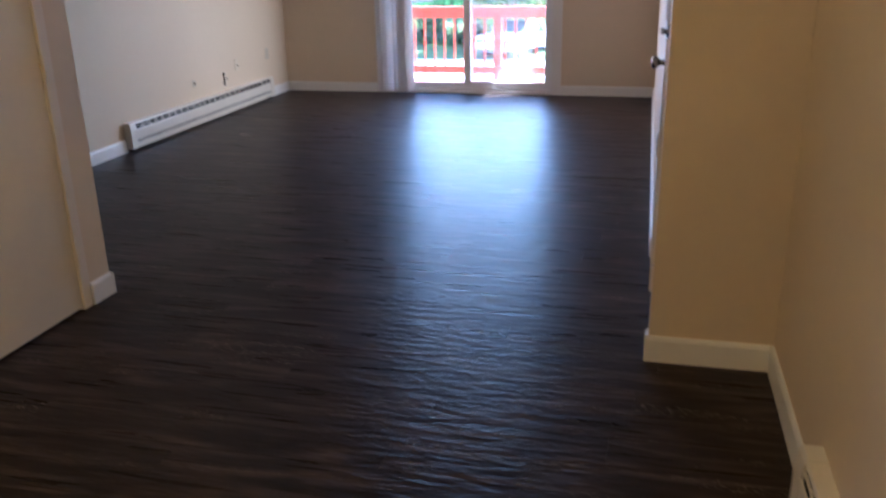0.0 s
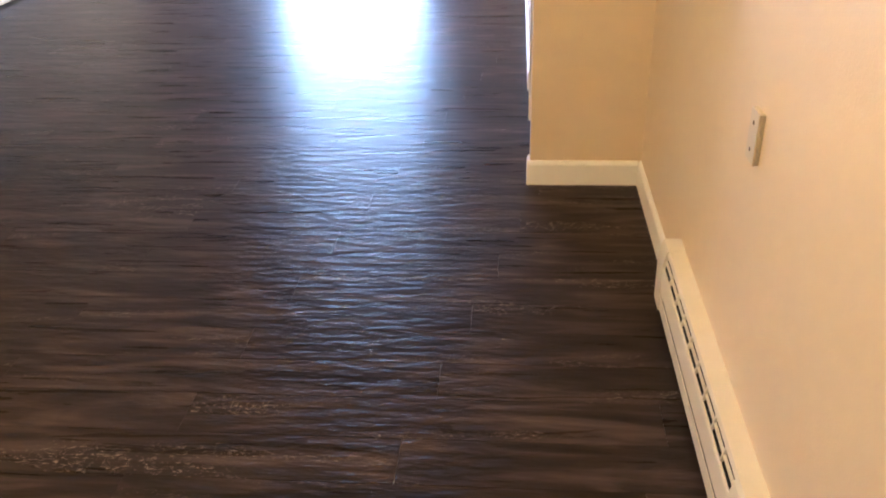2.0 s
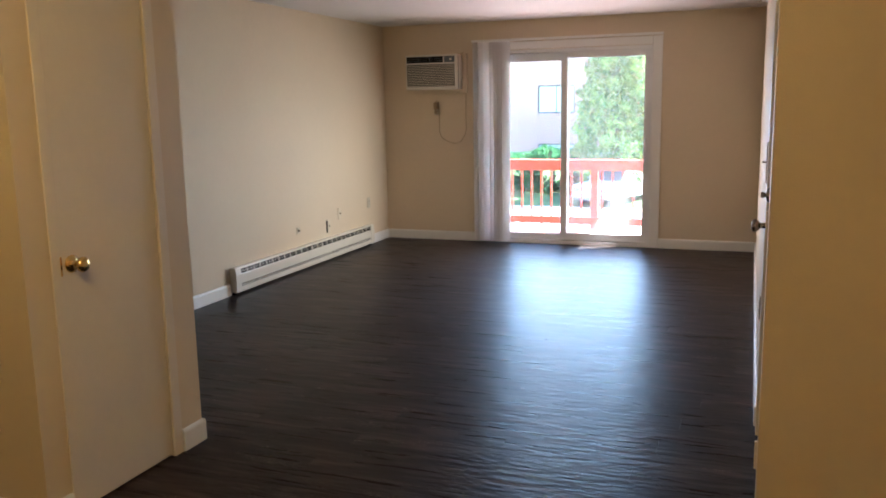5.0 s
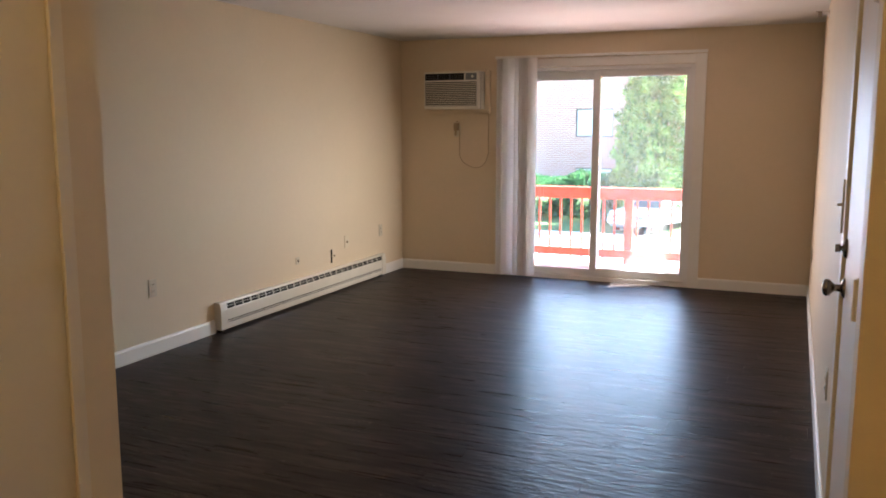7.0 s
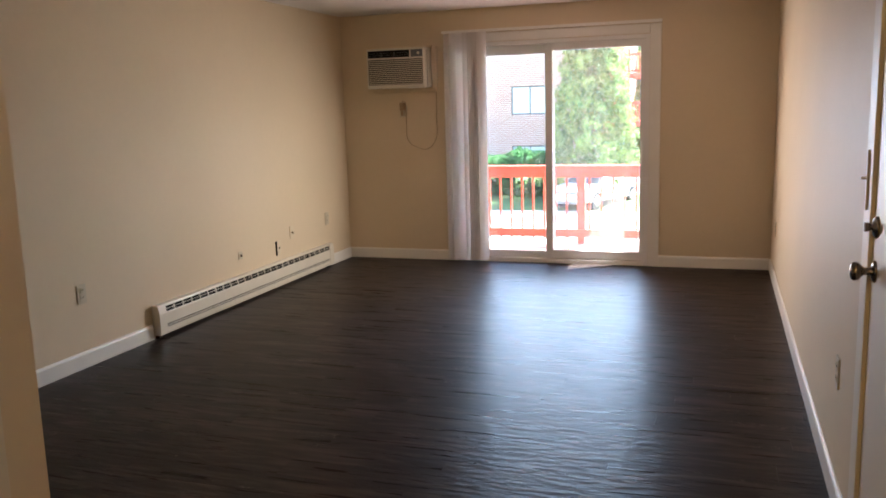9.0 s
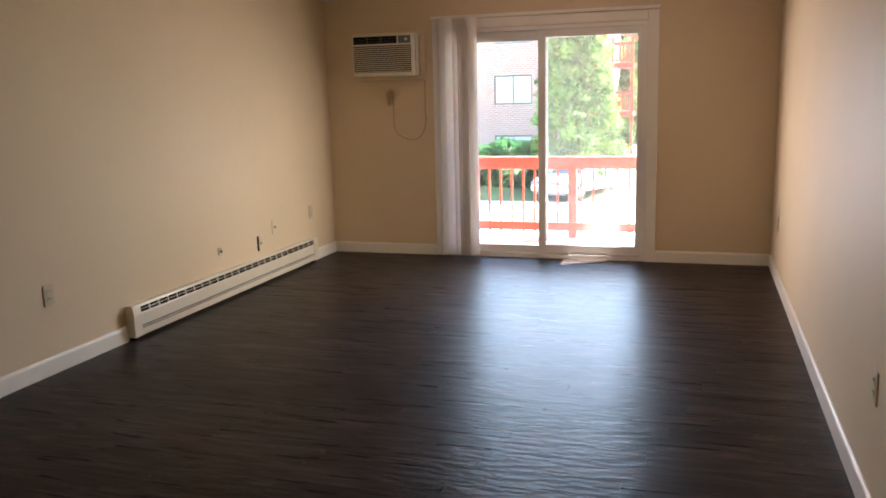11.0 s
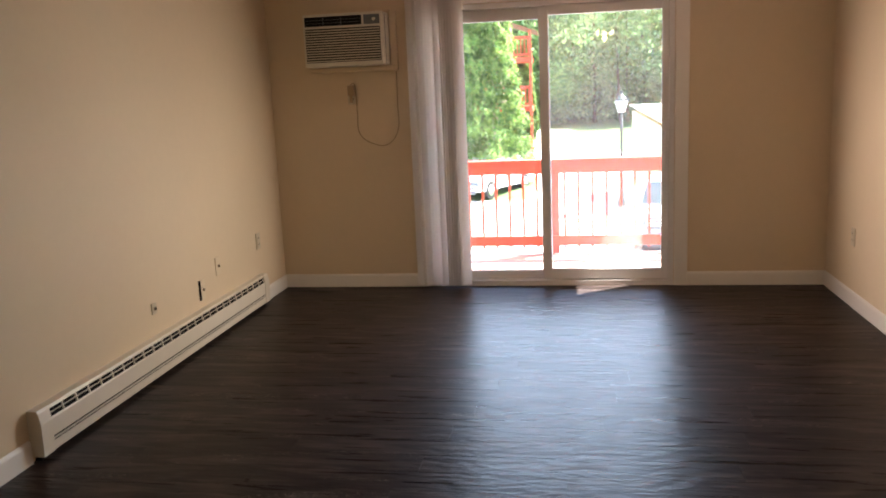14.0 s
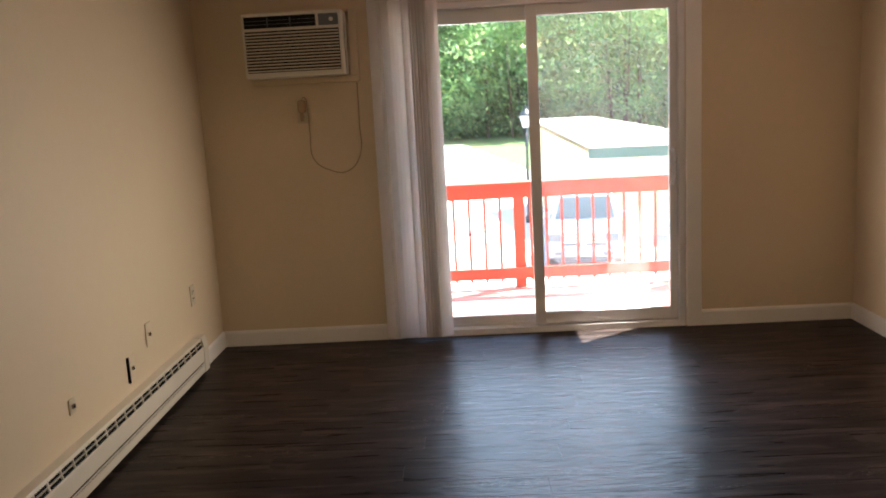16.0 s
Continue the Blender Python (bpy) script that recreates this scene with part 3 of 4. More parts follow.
def plate(name, at, nrm, w, h, label, slots=2, mat=PLATE, category="outlet"):
    """A cover plate on a wall, with its sockets."""
    th = thing(name, at, label, category, "wall plates")
    n = Vector(nrm)
    s = Vector((-n.y, n.x, 0))
    at = Vector(at)

    def bb(nm, du, dz, ww, hh, d0, d1, mt, bev=0.0):
        c = at + s * du + Vector((0, 0, dz))
        a = c - s * ww / 2 - Vector((0, 0, hh / 2)) + n * d0
        b = c + s * ww / 2 + Vector((0, 0, hh / 2)) + n * d1
        return boxpart(nm, [min(p, q) for p, q in zip(a, b)], [max(p, q) for p, q in zip(a, b)], mt, th, bevel=bev)
    bb("cover", 0, 0, w, h, 0.0, 0.006, mat, 0.002)
    if slots == 2:
        for dz in (-0.021, 0.021):
            bb("socket", 0, dz, 0.032, 0.028, 0.006, 0.0085, mat)
            for du in (-0.007, 0.007):
                bb("slot", du, dz + 0.002, 0.003, 0.010, 0.0085, 0.0092, DARK)
    elif slots == 1:
        bb("box_rim", 0, 0, w - 0.006, h - 0.006, -0.001, 0.006, DARK)
        bb("face", 0, 0, w, h, 0.0062, 0.013, mat, 0.002)
        for dz in (-0.028, 0.028):
            bb("screw", 0, dz, 0.007, 0.007, 0.013, 0.0145, BRONZE)
    elif slots == 4:
        # dark strip along the cover's side paints the plate's shadow
        bb("side_shadow", -w / 2 - 0.006, 0, 0.010, h, 0.0, 0.010, DARK)
        bb("jack", 0, 0, 0.014, 0.014, 0.006, 0.014, BRONZE)
    else:
        bb("jack", 0, 0, 0.016, 0.016, 0.006, 0.014, BRONZE)
    return th


plate("outlet", (0, 4.26, 0.44), (1, 0, 0), 0.072, 0.116, "ivory duplex outlet on the cream long wall")
plate("cable_plate", (0, 5.97, 0.368), (1, 0, 0), 0.05, 0.06, "small ivory cable plate above the heater", 0, PLATE, "wall plate")
plate("phone_plate", (0, 6.56, 0.33), (1, 0, 0), 0.066, 0.12, "cream phone plate with a painted side shadow above the heater", 4, PLATEW, "wall plate")
plate("outlet", (0, 6.80, 0.425), (1, 0, 0), 0.07, 0.114, "cream wall plate above the heater", 0, PLATEW)
plate("outlet", (0, 7.49, 0.457), (1, 0, 0), 0.072, 0.116, "ivory duplex outlet near the room corner")
plate("outlet", (W, 3.62, 0.47), (-1, 0, 0), 0.072, 0.116, "ivory duplex outlet beside the entrance door")
plate("outlet", (W, 7.43, 0.44), (-1, 0, 0), 0.072, 0.116, "ivory duplex outlet near the window wall")
plate("switch_plate", (XF, 0.71, 0.772), (-1, 0, 0), 0.06, 0.108, "ivory raised blank switch plate above the dining area heater", 1, PLATE, "switch")
plate("outlet", (0.625, YB, 1.44), (0, -1, 0), 0.072, 0.116, "ivory outlet below the air conditioner, with a plug in it")

# plug and cord of the air conditioner
bm = bmesh.new()
box(bm, (0.602, 7.945, 1.445), (0.648, 7.99, 1.52), 0.008)
box(bm, (0.612, 7.950, 1.395), (0.632, 7.972, 1.447), 0.006)
part("plug", bm, CORDM, ac, "brown plug with a test block in the outlet")
curve = bpy.data.curves.new("cord", "CURVE")
curve.dimensions, curve.bevel_depth, curve.bevel_resolution = "3D", 0.0035, 2
sp = curve.splines.new("BEZIER")
cpts = [(0.965, 7.99, 1.61), (0.963, 7.985, 1.38), (0.950, 7.975, 1.16), (0.87, 7.975, 1.08), (0.76, 7.975, 1.095), (0.675, 7.975, 1.16),
        (0.660, 7.975, 1.32), (0.655, 7.972, 1.47), (0.640, 7.965, 1.535), (0.622, 7.965, 1.515)]
sp.bezier_points.add(len(cpts) - 1)
for p, c in zip(sp.bezier_points, cpts):
    p.co = c
    p.handle_left_type = p.handle_right_type = "AUTO"
curve.materials.append(CORDM)
tmp = bpy.data.objects.new("cord_tmp", curve)
me = bpy.data.meshes.new_from_object(tmp)
cord = new("cord", me)
cord.parent = ac
cord.matrix_parent_inverse = ac.matrix_basis.inverted()


# ---- baseboard heaters ----
def heater(name, x, y0, y1, nx, label):
    """Along y, its back on the wall plane x, its front towards nx."""
    th = thing(name, (x, (y0 + y1) / 2, 0), label, "heater", "baseboard heaters")

    def prism(nm, prof, a, b, mt, lab=""):
        bm = bmesh.new()
        rows = [[bm.verts.new((x + nx * u, yy, z)) for u, z in prof] for yy in (a, b)]
        for i in range(len(prof)):
            j = (i + 1) % len(prof)
            bm.faces.new((rows[0][i], rows[0][j], rows[1][j], rows[1][i]))
        bm.faces.new(rows[0])
        bm.faces.new(list(reversed(rows[1])))
        bmesh.ops.recalc_face_normals(bm, faces=bm.faces)
        return part(nm, bm, mt, th, lab)
    e = 0.075
    full = [(0, 0.024), (0.060, 0.024), (0.062, 0.165), (0.054, 0.212), (0.047, 0.2235), (0, 0.2235)]
    prism("end_cap", full, y0, y0 + e, HEATER)
    prism("end_cap", full, y1 - e, y1, HEATER)
    prism("back_panel", [(0, 0.03), (0.01, 0.03), (0.01, 0.21), (0, 0.21)], y0 + e, y1 - e, HEATER)
    prism("top_cover", [(0, 0.207), (0.046, 0.207), (0.0485, 0.2055), (0.0500, 0.2085), (0.046, 0.222), (0, 0.222)], y0 + e, y1 - e, HEATER)
    prism("front_panel", [(0.054, 0.088), (0.058, 0.088), (0.0600, 0.164), (0.0578, 0.171), (0.054, 0.171)], y0 + e, y1 - e, HEATER)
    prism("front_bead", [(0.058, 0.074), (0.0605, 0.074), (0.0612, 0.082), (0.058, 0.082)], y0 + e, y1 - e, HEATER)
    prism("lower_lip", [(0.0, 0.026), (0.056, 0.026), (0.0585, 0.067), (0.0545, 0.067), (0.053, 0.030), (0, 0.030)], y0 + e, y1 - e, HEATER)
    # black block behind the slots paints the shade of the heater's inside
    prism("slot_shade_core", [(0.012, 0.055), (0.051, 0.055), (0.051, 0.165), (0.043, 0.204), (0.012, 0.204)], y0 + e, y1 - e, DARK, "black filler that stands in for shade inside the slots")
    n = max(2, round((y1 - y0 - 2 * e) / 0.1))
    st = (y1 - y0 - 2 * e) / n
    for i in range(1, n):
        c = y0 + e + st * i
        prism("louvre_bridge", [(0.046, 0.170), (0.0570, 0.170), (0.0490, 0.207), (0.043, 0.207)], c - 0.0035, c + 0.0035, HEATER)
    prism("louvre_rib", [(0.046, 0.1875), (0.0532, 0.1875), (0.0527, 0.1898), (0.046, 0.1898)], y0 + e, y1 - e, HEATER)
    prism("foot", [(0.0, 0.0), (0.03, 0.0), (0.03, 0.025), (0.0, 0.025)], y0 + 0.02, y0 + 0.06, DARK)
    prism("foot", [(0.0, 0.0), (0.03, 0.0), (0.03, 0.025), (0.0, 0.025)], y1 - 0.06, y1 - 0.02, DARK)
    return th


heater("baseboard_heater", 0.0, 4.87, 7.49, 1, "long beige enamel baseboard heater on the living room wall")
heater("baseboard_heater", XF, 0.25, 1.27, -1, "short beige enamel baseboard heater in the dining area")

# ---- closet door ----
closet = structure("door_closet", box(bmesh.new(), (XC - 0.040, 1.585, 0.012), (XC - 0.004, 2.105, 2.01), 0.002), DOORP, "cream painted flush closet door, closed, with a brass knob", "door")
bm = bmesh.new()
box(bm, (XC - 0.06, 1.535, 0), (XC + 0.006, 1.583, 2.055), 0.002)
box(bm, (XC - 0.06, 2.107, 0), (XC + 0.006, 2.160, 2.055), 0.002)
box(bm, (XC - 0.06, 1.5835, 2.012), (XC + 0.0055, 2.1065, 2.055), 0.002)
part("door_frame", bm, DOORP, closet, "cream painted steel frame")


def knob(at, nrm, mat, parent, label, r=0.027):
    bm = bmesh.new()
    turned(bm, at, nrm, [(0, r * 1.2), (0.004, r * 1.2), (0.010, r * 0.8), (0.013, r * 0.45), (0.03, r * 0.40), (0.036, r * 0.62), (0.046, r), (0.056, r * 1.04), (0.064, r * 0.85), (0.067, r * 0.4)])
    return part("door_knob", bm, mat, parent, label)


knob((XC - 0.004, 1.635, 0.935), (1, 0, 0), BRASS, closet, "polished brass round knob")
boxpart("latch_plate", (XC + 0.0062, 1.572, 0.90), (XC + 0.0072, 1.580, 0.97), BRASS, closet)
for z in (0.22, 1.02, 1.80):
    bm = bmesh.new()
    cyl(bm, (XC + 0.009, 2.106, z - 0.045), (XC + 0.009, 2.106, z + 0.045), 0.0065, seg=10)
    part("hinge", bm, DOORP, closet, "hinge painted over in cream")

# ---- entrance door ----
entry = structure("door_entrance", box(bmesh.new(), (W + 0.006, 2.275, 0.012), (W + 0.05, 3.105, 2.02), 0.002), DOORP, "pale cream painted flush entrance door, closed", "door")
bm = bmesh.new()
box(bm, (W - 0.006, 3.108, 0), (W + 0.07, 3.225, 2.09), 0.003)
box(bm, (W - 0.006, 2.232, 0), (W + 0.07, 2.272, 2.09), 0.003)
box(bm, (W - 0.0055, 2.2725, 2.022), (W + 0.07, 3.1075, 2.09), 0.003)
part("door_frame", bm, DOORP, entry, "cream painted frame with worn edges")
knob((W + 0.006, 3.045, 0.955), (-1, 0, 0), BRONZE, entry, "aged nickel round knob")
bm = bmesh.new()
turned(bm, (W + 0.006, 3.045, 1.085), (-1, 0, 0), [(0, 0.032), (0.006, 0.032), (0.012, 0.024), (0.016, 0.008), (0.022, 0.008)])
box(bm, (W - 0.030, 3.040, 1.072), (W - 0.014, 3.050, 1.098), 0.003)
part("deadbolt", bm, BRONZE, entry, "aged nickel deadbolt with a thumb turn")
for z in (0.25, 1.06, 1.80):
    bm = bmesh.new()
    cyl(bm, (W - 0.012, 2.285, z - 0.05), (W - 0.012, 2.285, z + 0.05), 0.008, seg=10)
    box(bm, (W - 0.010, 2.288, z - 0.05), (W + 0.005, 2.315, z + 0.05))
    part("hinge", bm, DOORP, entry, "hinge painted over in cream")
bm = bmesh.new()
box(bm, (W - 0.013, 3.158, 1.12), (W - 0.0065, 3.168, 1.30), 0.002)
cyl(bm, (W - 0.013, 3.163, 1.215), (W - 0.028, 3.163, 1.215), 0.005, seg=8)
part("chain_guard", bm, DOORP, entry, "narrow door chain track")

# ---- sprinkler on the wall near the ceiling ----
spr = thing("fire_sprinkler", (W, 6.75, 2.27), "white sidewall fire sprinkler near the ceiling", "sprinkler")
bm = bmesh.new()
turned(bm, (W, 6.75, 2.27), (-1, 0, 0), [(0, 0.032), (0.006, 0.030), (0.010, 0.012), (0.035, 0.011), (0.05, 0.007)], 14)
part("escutcheon", bm, TRIM, spr)
bm = bmesh.new()
box(bm, (W - 0.09, 6.735, 2.284), (W - 0.05, 6.765, 2.287))
box(bm, (W - 0.075, 6.748, 2.25), (W - 0.05, 6.752, 2.287))
part("deflector", bm, BRONZE, spr, "small metal deflector")

# ---- ceiling lamp of the dining area ----
lamp = thing("ceiling_lamp", (2.7, 0.1, CEIL), "brass ceiling lamp with three lit frosted bulbs", "ceiling lamp")
bm = bmesh.new()
turned(bm, (2.7, 0.1, CEIL), (0, 0, -1), [(0, 0.16), (0.02, 0.16), (0.028, 0.14)], 28)
part("canopy", bm, BRASS, lamp, "brass rim")
for dx in (-0.11, 0.0, 0.11):
    bm = bmesh.new()
    cyl(bm, (2.7 + dx, 0.1, CEIL - 0.025), (2.7 + dx, 0.1, CEIL - 0.055), 0.018, seg=12)
    part("socket", bm, BRASS, lamp)
    bm = bmesh.new()
    bmesh.ops.create_uvsphere(bm, u_segments=16, v_segments=10, radius=0.042, matrix=Matrix.Translation((2.7 + dx, 0.1, CEIL - 0.093)))
    part("bulb", bm, LAMPG, lamp, "lit frosted bulb")
foy_light.location = (2.7, 0.1, CEIL - 0.175)

# ---- balcony ----
DZ, BX0, BX1, BY1 = -0.13, -0.4, 3.66, 9.90
bm = bmesh.new()
for y in (8.26, 9.05, 9.82):
    box(bm, (BX0, y, DZ - 0.22), (BX1, y + 0.045, DZ - 0.031))
deck = structure("balcony", bm, REDP, "red-stained timber balcony deck outside the sliding door", "balcony")
n = 28
step = (BX1 - BX0) / n
for k in range(12):
    y0 = 8.235 + 0.14 * k
    boxpart("deck_board", (BX0, y0, DZ - 0.03), (BX1, y0 + 0.133, DZ + (0.0015 if k % 3 else 0.0)), DECKM, deck, bevel=0.003)
for x in (-0.35, 2.03, 3.60):
    for z0, z1 in ((-3.0, DZ - 0.225),):
        boxpart("support_post", (x - 0.045, 9.77, z0), (x + 0.045, 9.86, z1), REDP, deck)
rail = thing("balcony_railing", (1.6, 9.87, DZ), "red painted timber balcony railing with slim balusters", "railing")
boxpart("top_rail", (BX0, 9.83, 0.645), (BX1, 9.868, 0.742), REDP, rail, bevel=0.004)
boxpart("cap_rail", (BX0, 9.80, 0.744), (BX1, 9.94, 0.778), REDP, rail, bevel=0.005)
boxpart("bottom_rail", (BX0, 9.83, -0.045), (BX1, 9.868, 0.048), REDP, rail, bevel=0.004)
for x in (-0.35, 2.03, 3.60):
    boxpart("post", (x - 0.045, 9.869, DZ - 0.2), (x + 0.045, 9.958, 0.742), REDP, rail, bevel=0.004)
x = -0.22
while x < 3.5:
    if abs(x - 2.0) > 0.07:
        boxpart("baluster", (x - 0.0105, 9.869, -0.075), (x + 0.0105, 9.892, 0.735), REDP, rail)
    x += 0.1305
bm = bmesh.new()
box(bm, (BX0, 8.222, 2.50), (BX1, 9.90, 2.70))
structure("balcony_above", bm, REDP, "underside of the timber balcony above", "balcony")
bm = bmesh.new()
box(bm, (-6, 8.221, -3.2), (-T, 8.35, 6))
box(bm, (W + T, 8.221, -3.2), (9, 8.35, 6))
box(bm, (-T, 8.221, -3.2), (W + T, 8.33, -0.21))
box(bm, (-T, 8.221, CEIL + 0.36), (W + T, 8.35, 6))
structure("wall_outside", bm, BRICK, "brick outside wall round the balcony door", "wall")

# ---- outdoors ----


def ground_z(y):
    rows = ((8, -3.0), (26, -3.0), (35, -2.4), (42, -1.7), (48, -1.3), (70, -1.1), (2000, -1.1))
    for (a, za), (b, zb) in zip(rows, rows[1:]):
        if y <= b:
            return za + (zb - za) * max(0.0, (y - a)) / (b - a)
    return -1.1


bm = bmesh.new()
ys = [-400, -30, 8, 20, 26, 29, 32, 35, 38.5, 42, 45, 48, 55, 70, 120, 400, 2000]
xs = [-1500, -200, -40, -15, 0, 15, 40, 200, 1500]
grid = [[bm.verts.new((x, y, ground_z(y))) for x in xs] for y in ys]
for i in range(len(ys) - 1):
    for j in range(len(xs) - 1):
        bm.faces.new((grid[i][j], grid[i][j + 1], grid[i + 1][j + 1], grid[i + 1][j]))
structure("ground", bm, LAWN, "mown lawn rising gently to the woods", "ground")


def sheet(name, poly_rows, mat, label, cat, lift=0.05):
    """A paved strip: rows of (y, x0, x1), lying on the ground with a real edge."""
    bm = bmesh.new()
    rows = []
    for y, x0, x1 in poly_rows:
        z = ground_z(y)
        rows.append([bm.verts.new(c) for c in ((x0, y, z - 0.1), (x0, y, z + lift), (x1, y, z + lift), (x1, y, z - 0.1))])
    for a, b in zip(rows, rows[1:]):
        for i in range(3):
            bm.faces.new((a[i], a[i + 1], b[i + 1], b[i]))
    return structure(name, bm, mat, label, cat)


sheet("road", [(12, -30, 30), (20, -30, 30), (26, -30, 30), (29, -30, 30), (32, -30, 30)], CONC, "sunlit pale parking area below the balcony", "road")
sheet("pavement", [(32.01, 0.6, 9), (35, 0.6, 6), (38.5, 0.4, 5), (42, 0.2, 4.2), (45, 0.0, 3.4), (48, -0.5, 2.6), (55, -1.5, 1.6)], CONC, "pale concrete path up the slope", "pavement")


def leaves(name, mat, label, cat, centres, size, kind="", parent=None, seed=1, flat=0.5):
    """Many small leaves at the centres: each a bent quad."""
    rg = np.random.default_rng(seed)
    c = np.asarray(centres, dtype=float)
    n = len(c)
    a = rg.normal(size=(n, 3))
    a /= np.linalg.norm(a, axis=1)[:, None]
    b = np.cross(a, rg.normal(size=(n, 3)))
    b /= np.linalg.norm(b, axis=1)[:, None]
    s = size * rg.uniform(0.6, 1.4, size=(n, 1))
    v = np.stack([c - a * s, c + b * s * flat, c + a * s, c - b * s * flat], axis=1).reshape(-1, 3)
    f = np.arange(n * 4).reshape(-1, 4)
    me = bpy.data.meshes.new(name)
    me.from_pydata(v.tolist(), [], f.tolist())
    me.materials.append(mat)
    ob = new(name, me)
    if parent is not None:
        ob.parent = parent
        ob.matrix_parent_inverse = parent.matrix_basis.inverted()
    return tagged(ob, label, cat, kind=kind)


def cone_tree(at, h, r, seed, label):
    """An arborvitae: a dense tapering column of fans of foliage on a trunk."""
    th = thing("arborvitae_tree", at, label, "tree", "arborvitae trees")
    base = Vector(at)
    bm = bmesh.new()
    cyl(bm, base - Vector((0, 0, 0.2)), base + Vector((0, 0, h * 0.9)), 0.16, 0.02, 8)
    part("trunk", bm, BARK, th)
    rg = np.random.default_rng(seed)
    n = 34000
    u = rg.uniform(0, 1, n) ** 0.85
    th_a = rg.uniform(0, 6.2832, n)
    clump = 1 + 0.06 * np.sin(23 * th_a + 40 * u) + 0.13 * np.sin(5 * th_a + 9 * u) + 0.10 * np.sin(9 * th_a - 31 * u) + 0.07 * np.sin(70 * u + 3 * th_a)
    rad = r * np.minimum(1.0, 0.72 + 1.9 * u) * np.clip((1 - u), 0, 1) ** 0.42 * clump * (0.72 + 0.3 * np.sqrt(rg.uniform(0, 1, n)))
    c = np.stack([base.x + rad * np.cos(th_a), base.y + rad * np.sin(th_a), base.z + 0.1 + u * h], axis=1)
    leaves("crown", CEDAR, "", "", c, 0.085, parent=th, seed=seed)
    return th


cone_tree((-1.45, 35.0, ground_z(35) - 0.02), 8.6, 1.75, 3, "tall sunlit bright green arborvitae in front of the brick building")


cone_tree((-0.5, 46.9, ground_z(46.9) - 0.02), 4.9, 0.6, 8, "slim sunlit arborvitae beside the red balconies")


def hedge(at, sx, sy, h, seed, label):
    th = thing("hedge", at, label, "shrub", "clipped shrubs")
    rg = np.random.default_rng(seed)
    n = 9000
    p = rg.normal(size=(n, 3))
    p /= np.linalg.norm(p, axis=1)[:, None]
    p = np.sign(p) * np.abs(p) ** 0.7
    bump = 1 + 0.08 * np.sin(7 * p[:, 0] + 3 * p[:, 2]) + 0.07 * np.sin(11 * p[:, 0] - 4 * p[:, 1])
    p *= (bump * rg.uniform(0.85, 1.0, n))[:, None]
    c = np.stack([at[0] + p[:, 0] * sx / 2, at[1] + p[:, 1] * sy / 2, at[2] + h / 2 + p[:, 2] * h / 2], axis=1)
    bm = bmesh.new()
    cyl(bm, (at[0], at[1], at[2] - 0.1), (at[0], at[1], at[2] + h * 0.7), 0.08, 0.04, 8)
    part("stem", bm, BARK, th)
    leaves("foliage", HEDGE, "", "", c, 0.09, parent=th, seed=seed)
    return th


for i, (x, y, sx, h) in enumerate(((-9.4, 36.5, 3.0, 1.5), (-6.7, 36.0, 3.2, 1.7), (-4.3, 35.6, 3.0, 1.95))):
    hedge((x, y, ground_z(y) - 0.03), sx, 2.0, h, 20 + i, "rounded green clipped shrub beside the brick building")

# brick apartment building
YW = 46.0
bld = thing("apartment_building", (-12, YW + 5, -1.5), "red brown brick apartment building with dark framed windows and red balconies", "building")
storeys = ((-2.25, -0.7), (1.0, 2.55), (4.25, 5.8))
wins = [(-25.6, -23.5), (-21.1, -19.0), (-16.6, -14.5), (-12.1, -10.0), (-7.6, -5.5)]
bm = bmesh.new()
x0b, x1b, zt = -30.0, -1.9, 6.6
zlev = [-3.0]
for a, b in storeys:
    zlev += [a, b]
zlev.append(zt)
for k in range(len(zlev) - 1):
    za, zb = zlev[k], zlev[k + 1]
    if k % 2 == 0:
        box(bm, (x0b, YW, za), (x1b, YW + 0.35, zb))
    else:
        cur = x0b
        for a, b in wins:
            box(bm, (cur, YW, za), (a, YW + 0.35, zb))
            cur = b
        box(bm, (cur, YW, za), (x1b, YW + 0.35, zb))
box(bm, (x1b - 0.35, YW + 0.36, -3.0), (x1b, YW + 12, zt))
part("wall", bm, BRICK, bld, "red brown brick wall")
boxpart("dark_interior", (x0b, YW + 0.8, -3.0), (x1b - 0.4, YW + 0.9, zt), TAILM, bld)
for a, b in wins:
    for za, zb in storeys:
        bm = bmesh.new()
        t = 0.07
        box(bm, (a, YW + 0.08, za), (b, YW + 0.16, za + t))
        box(bm, (a, YW + 0.08, zb - t), (b, YW + 0.16, zb))
        box(bm, (a, YW + 0.081, za + t), (a + t, YW + 0.159, zb - t))
        box(bm, (b - t, YW + 0.081, za + t), (b, YW + 0.159, zb - t))
        box(bm, ((a + b) / 2 - 0.03, YW + 0.081, za + t), ((a + b) / 2 + 0.03, YW + 0.159, zb - t))
        w = part("window", bm, TAILM, bld, "dark framed window")
        boxpart("pane", (a + t, YW + 0.11, za + t), ((a + b) / 2 - 0.03, YW + 0.12, zb - t), WPANE, w)
        boxpart("pane", ((a + b) / 2 + 0.03, YW + 0.11, za + t), (b - t, YW + 0.12, zb - t), WPANE, w)
bm = bmesh.new()
v = [bm.verts.new(c) for c in ((x0b - 0.5, YW - 0.6, zt), (x1b + 0.6, YW - 0.6, zt), (x1b + 0.6, YW + 12.5, zt), (x0b - 0.5, YW + 12.5, zt), (x0b - 0.5, YW + 6, zt + 2.6), (x1b + 0.6, YW + 6, zt + 2.6))]
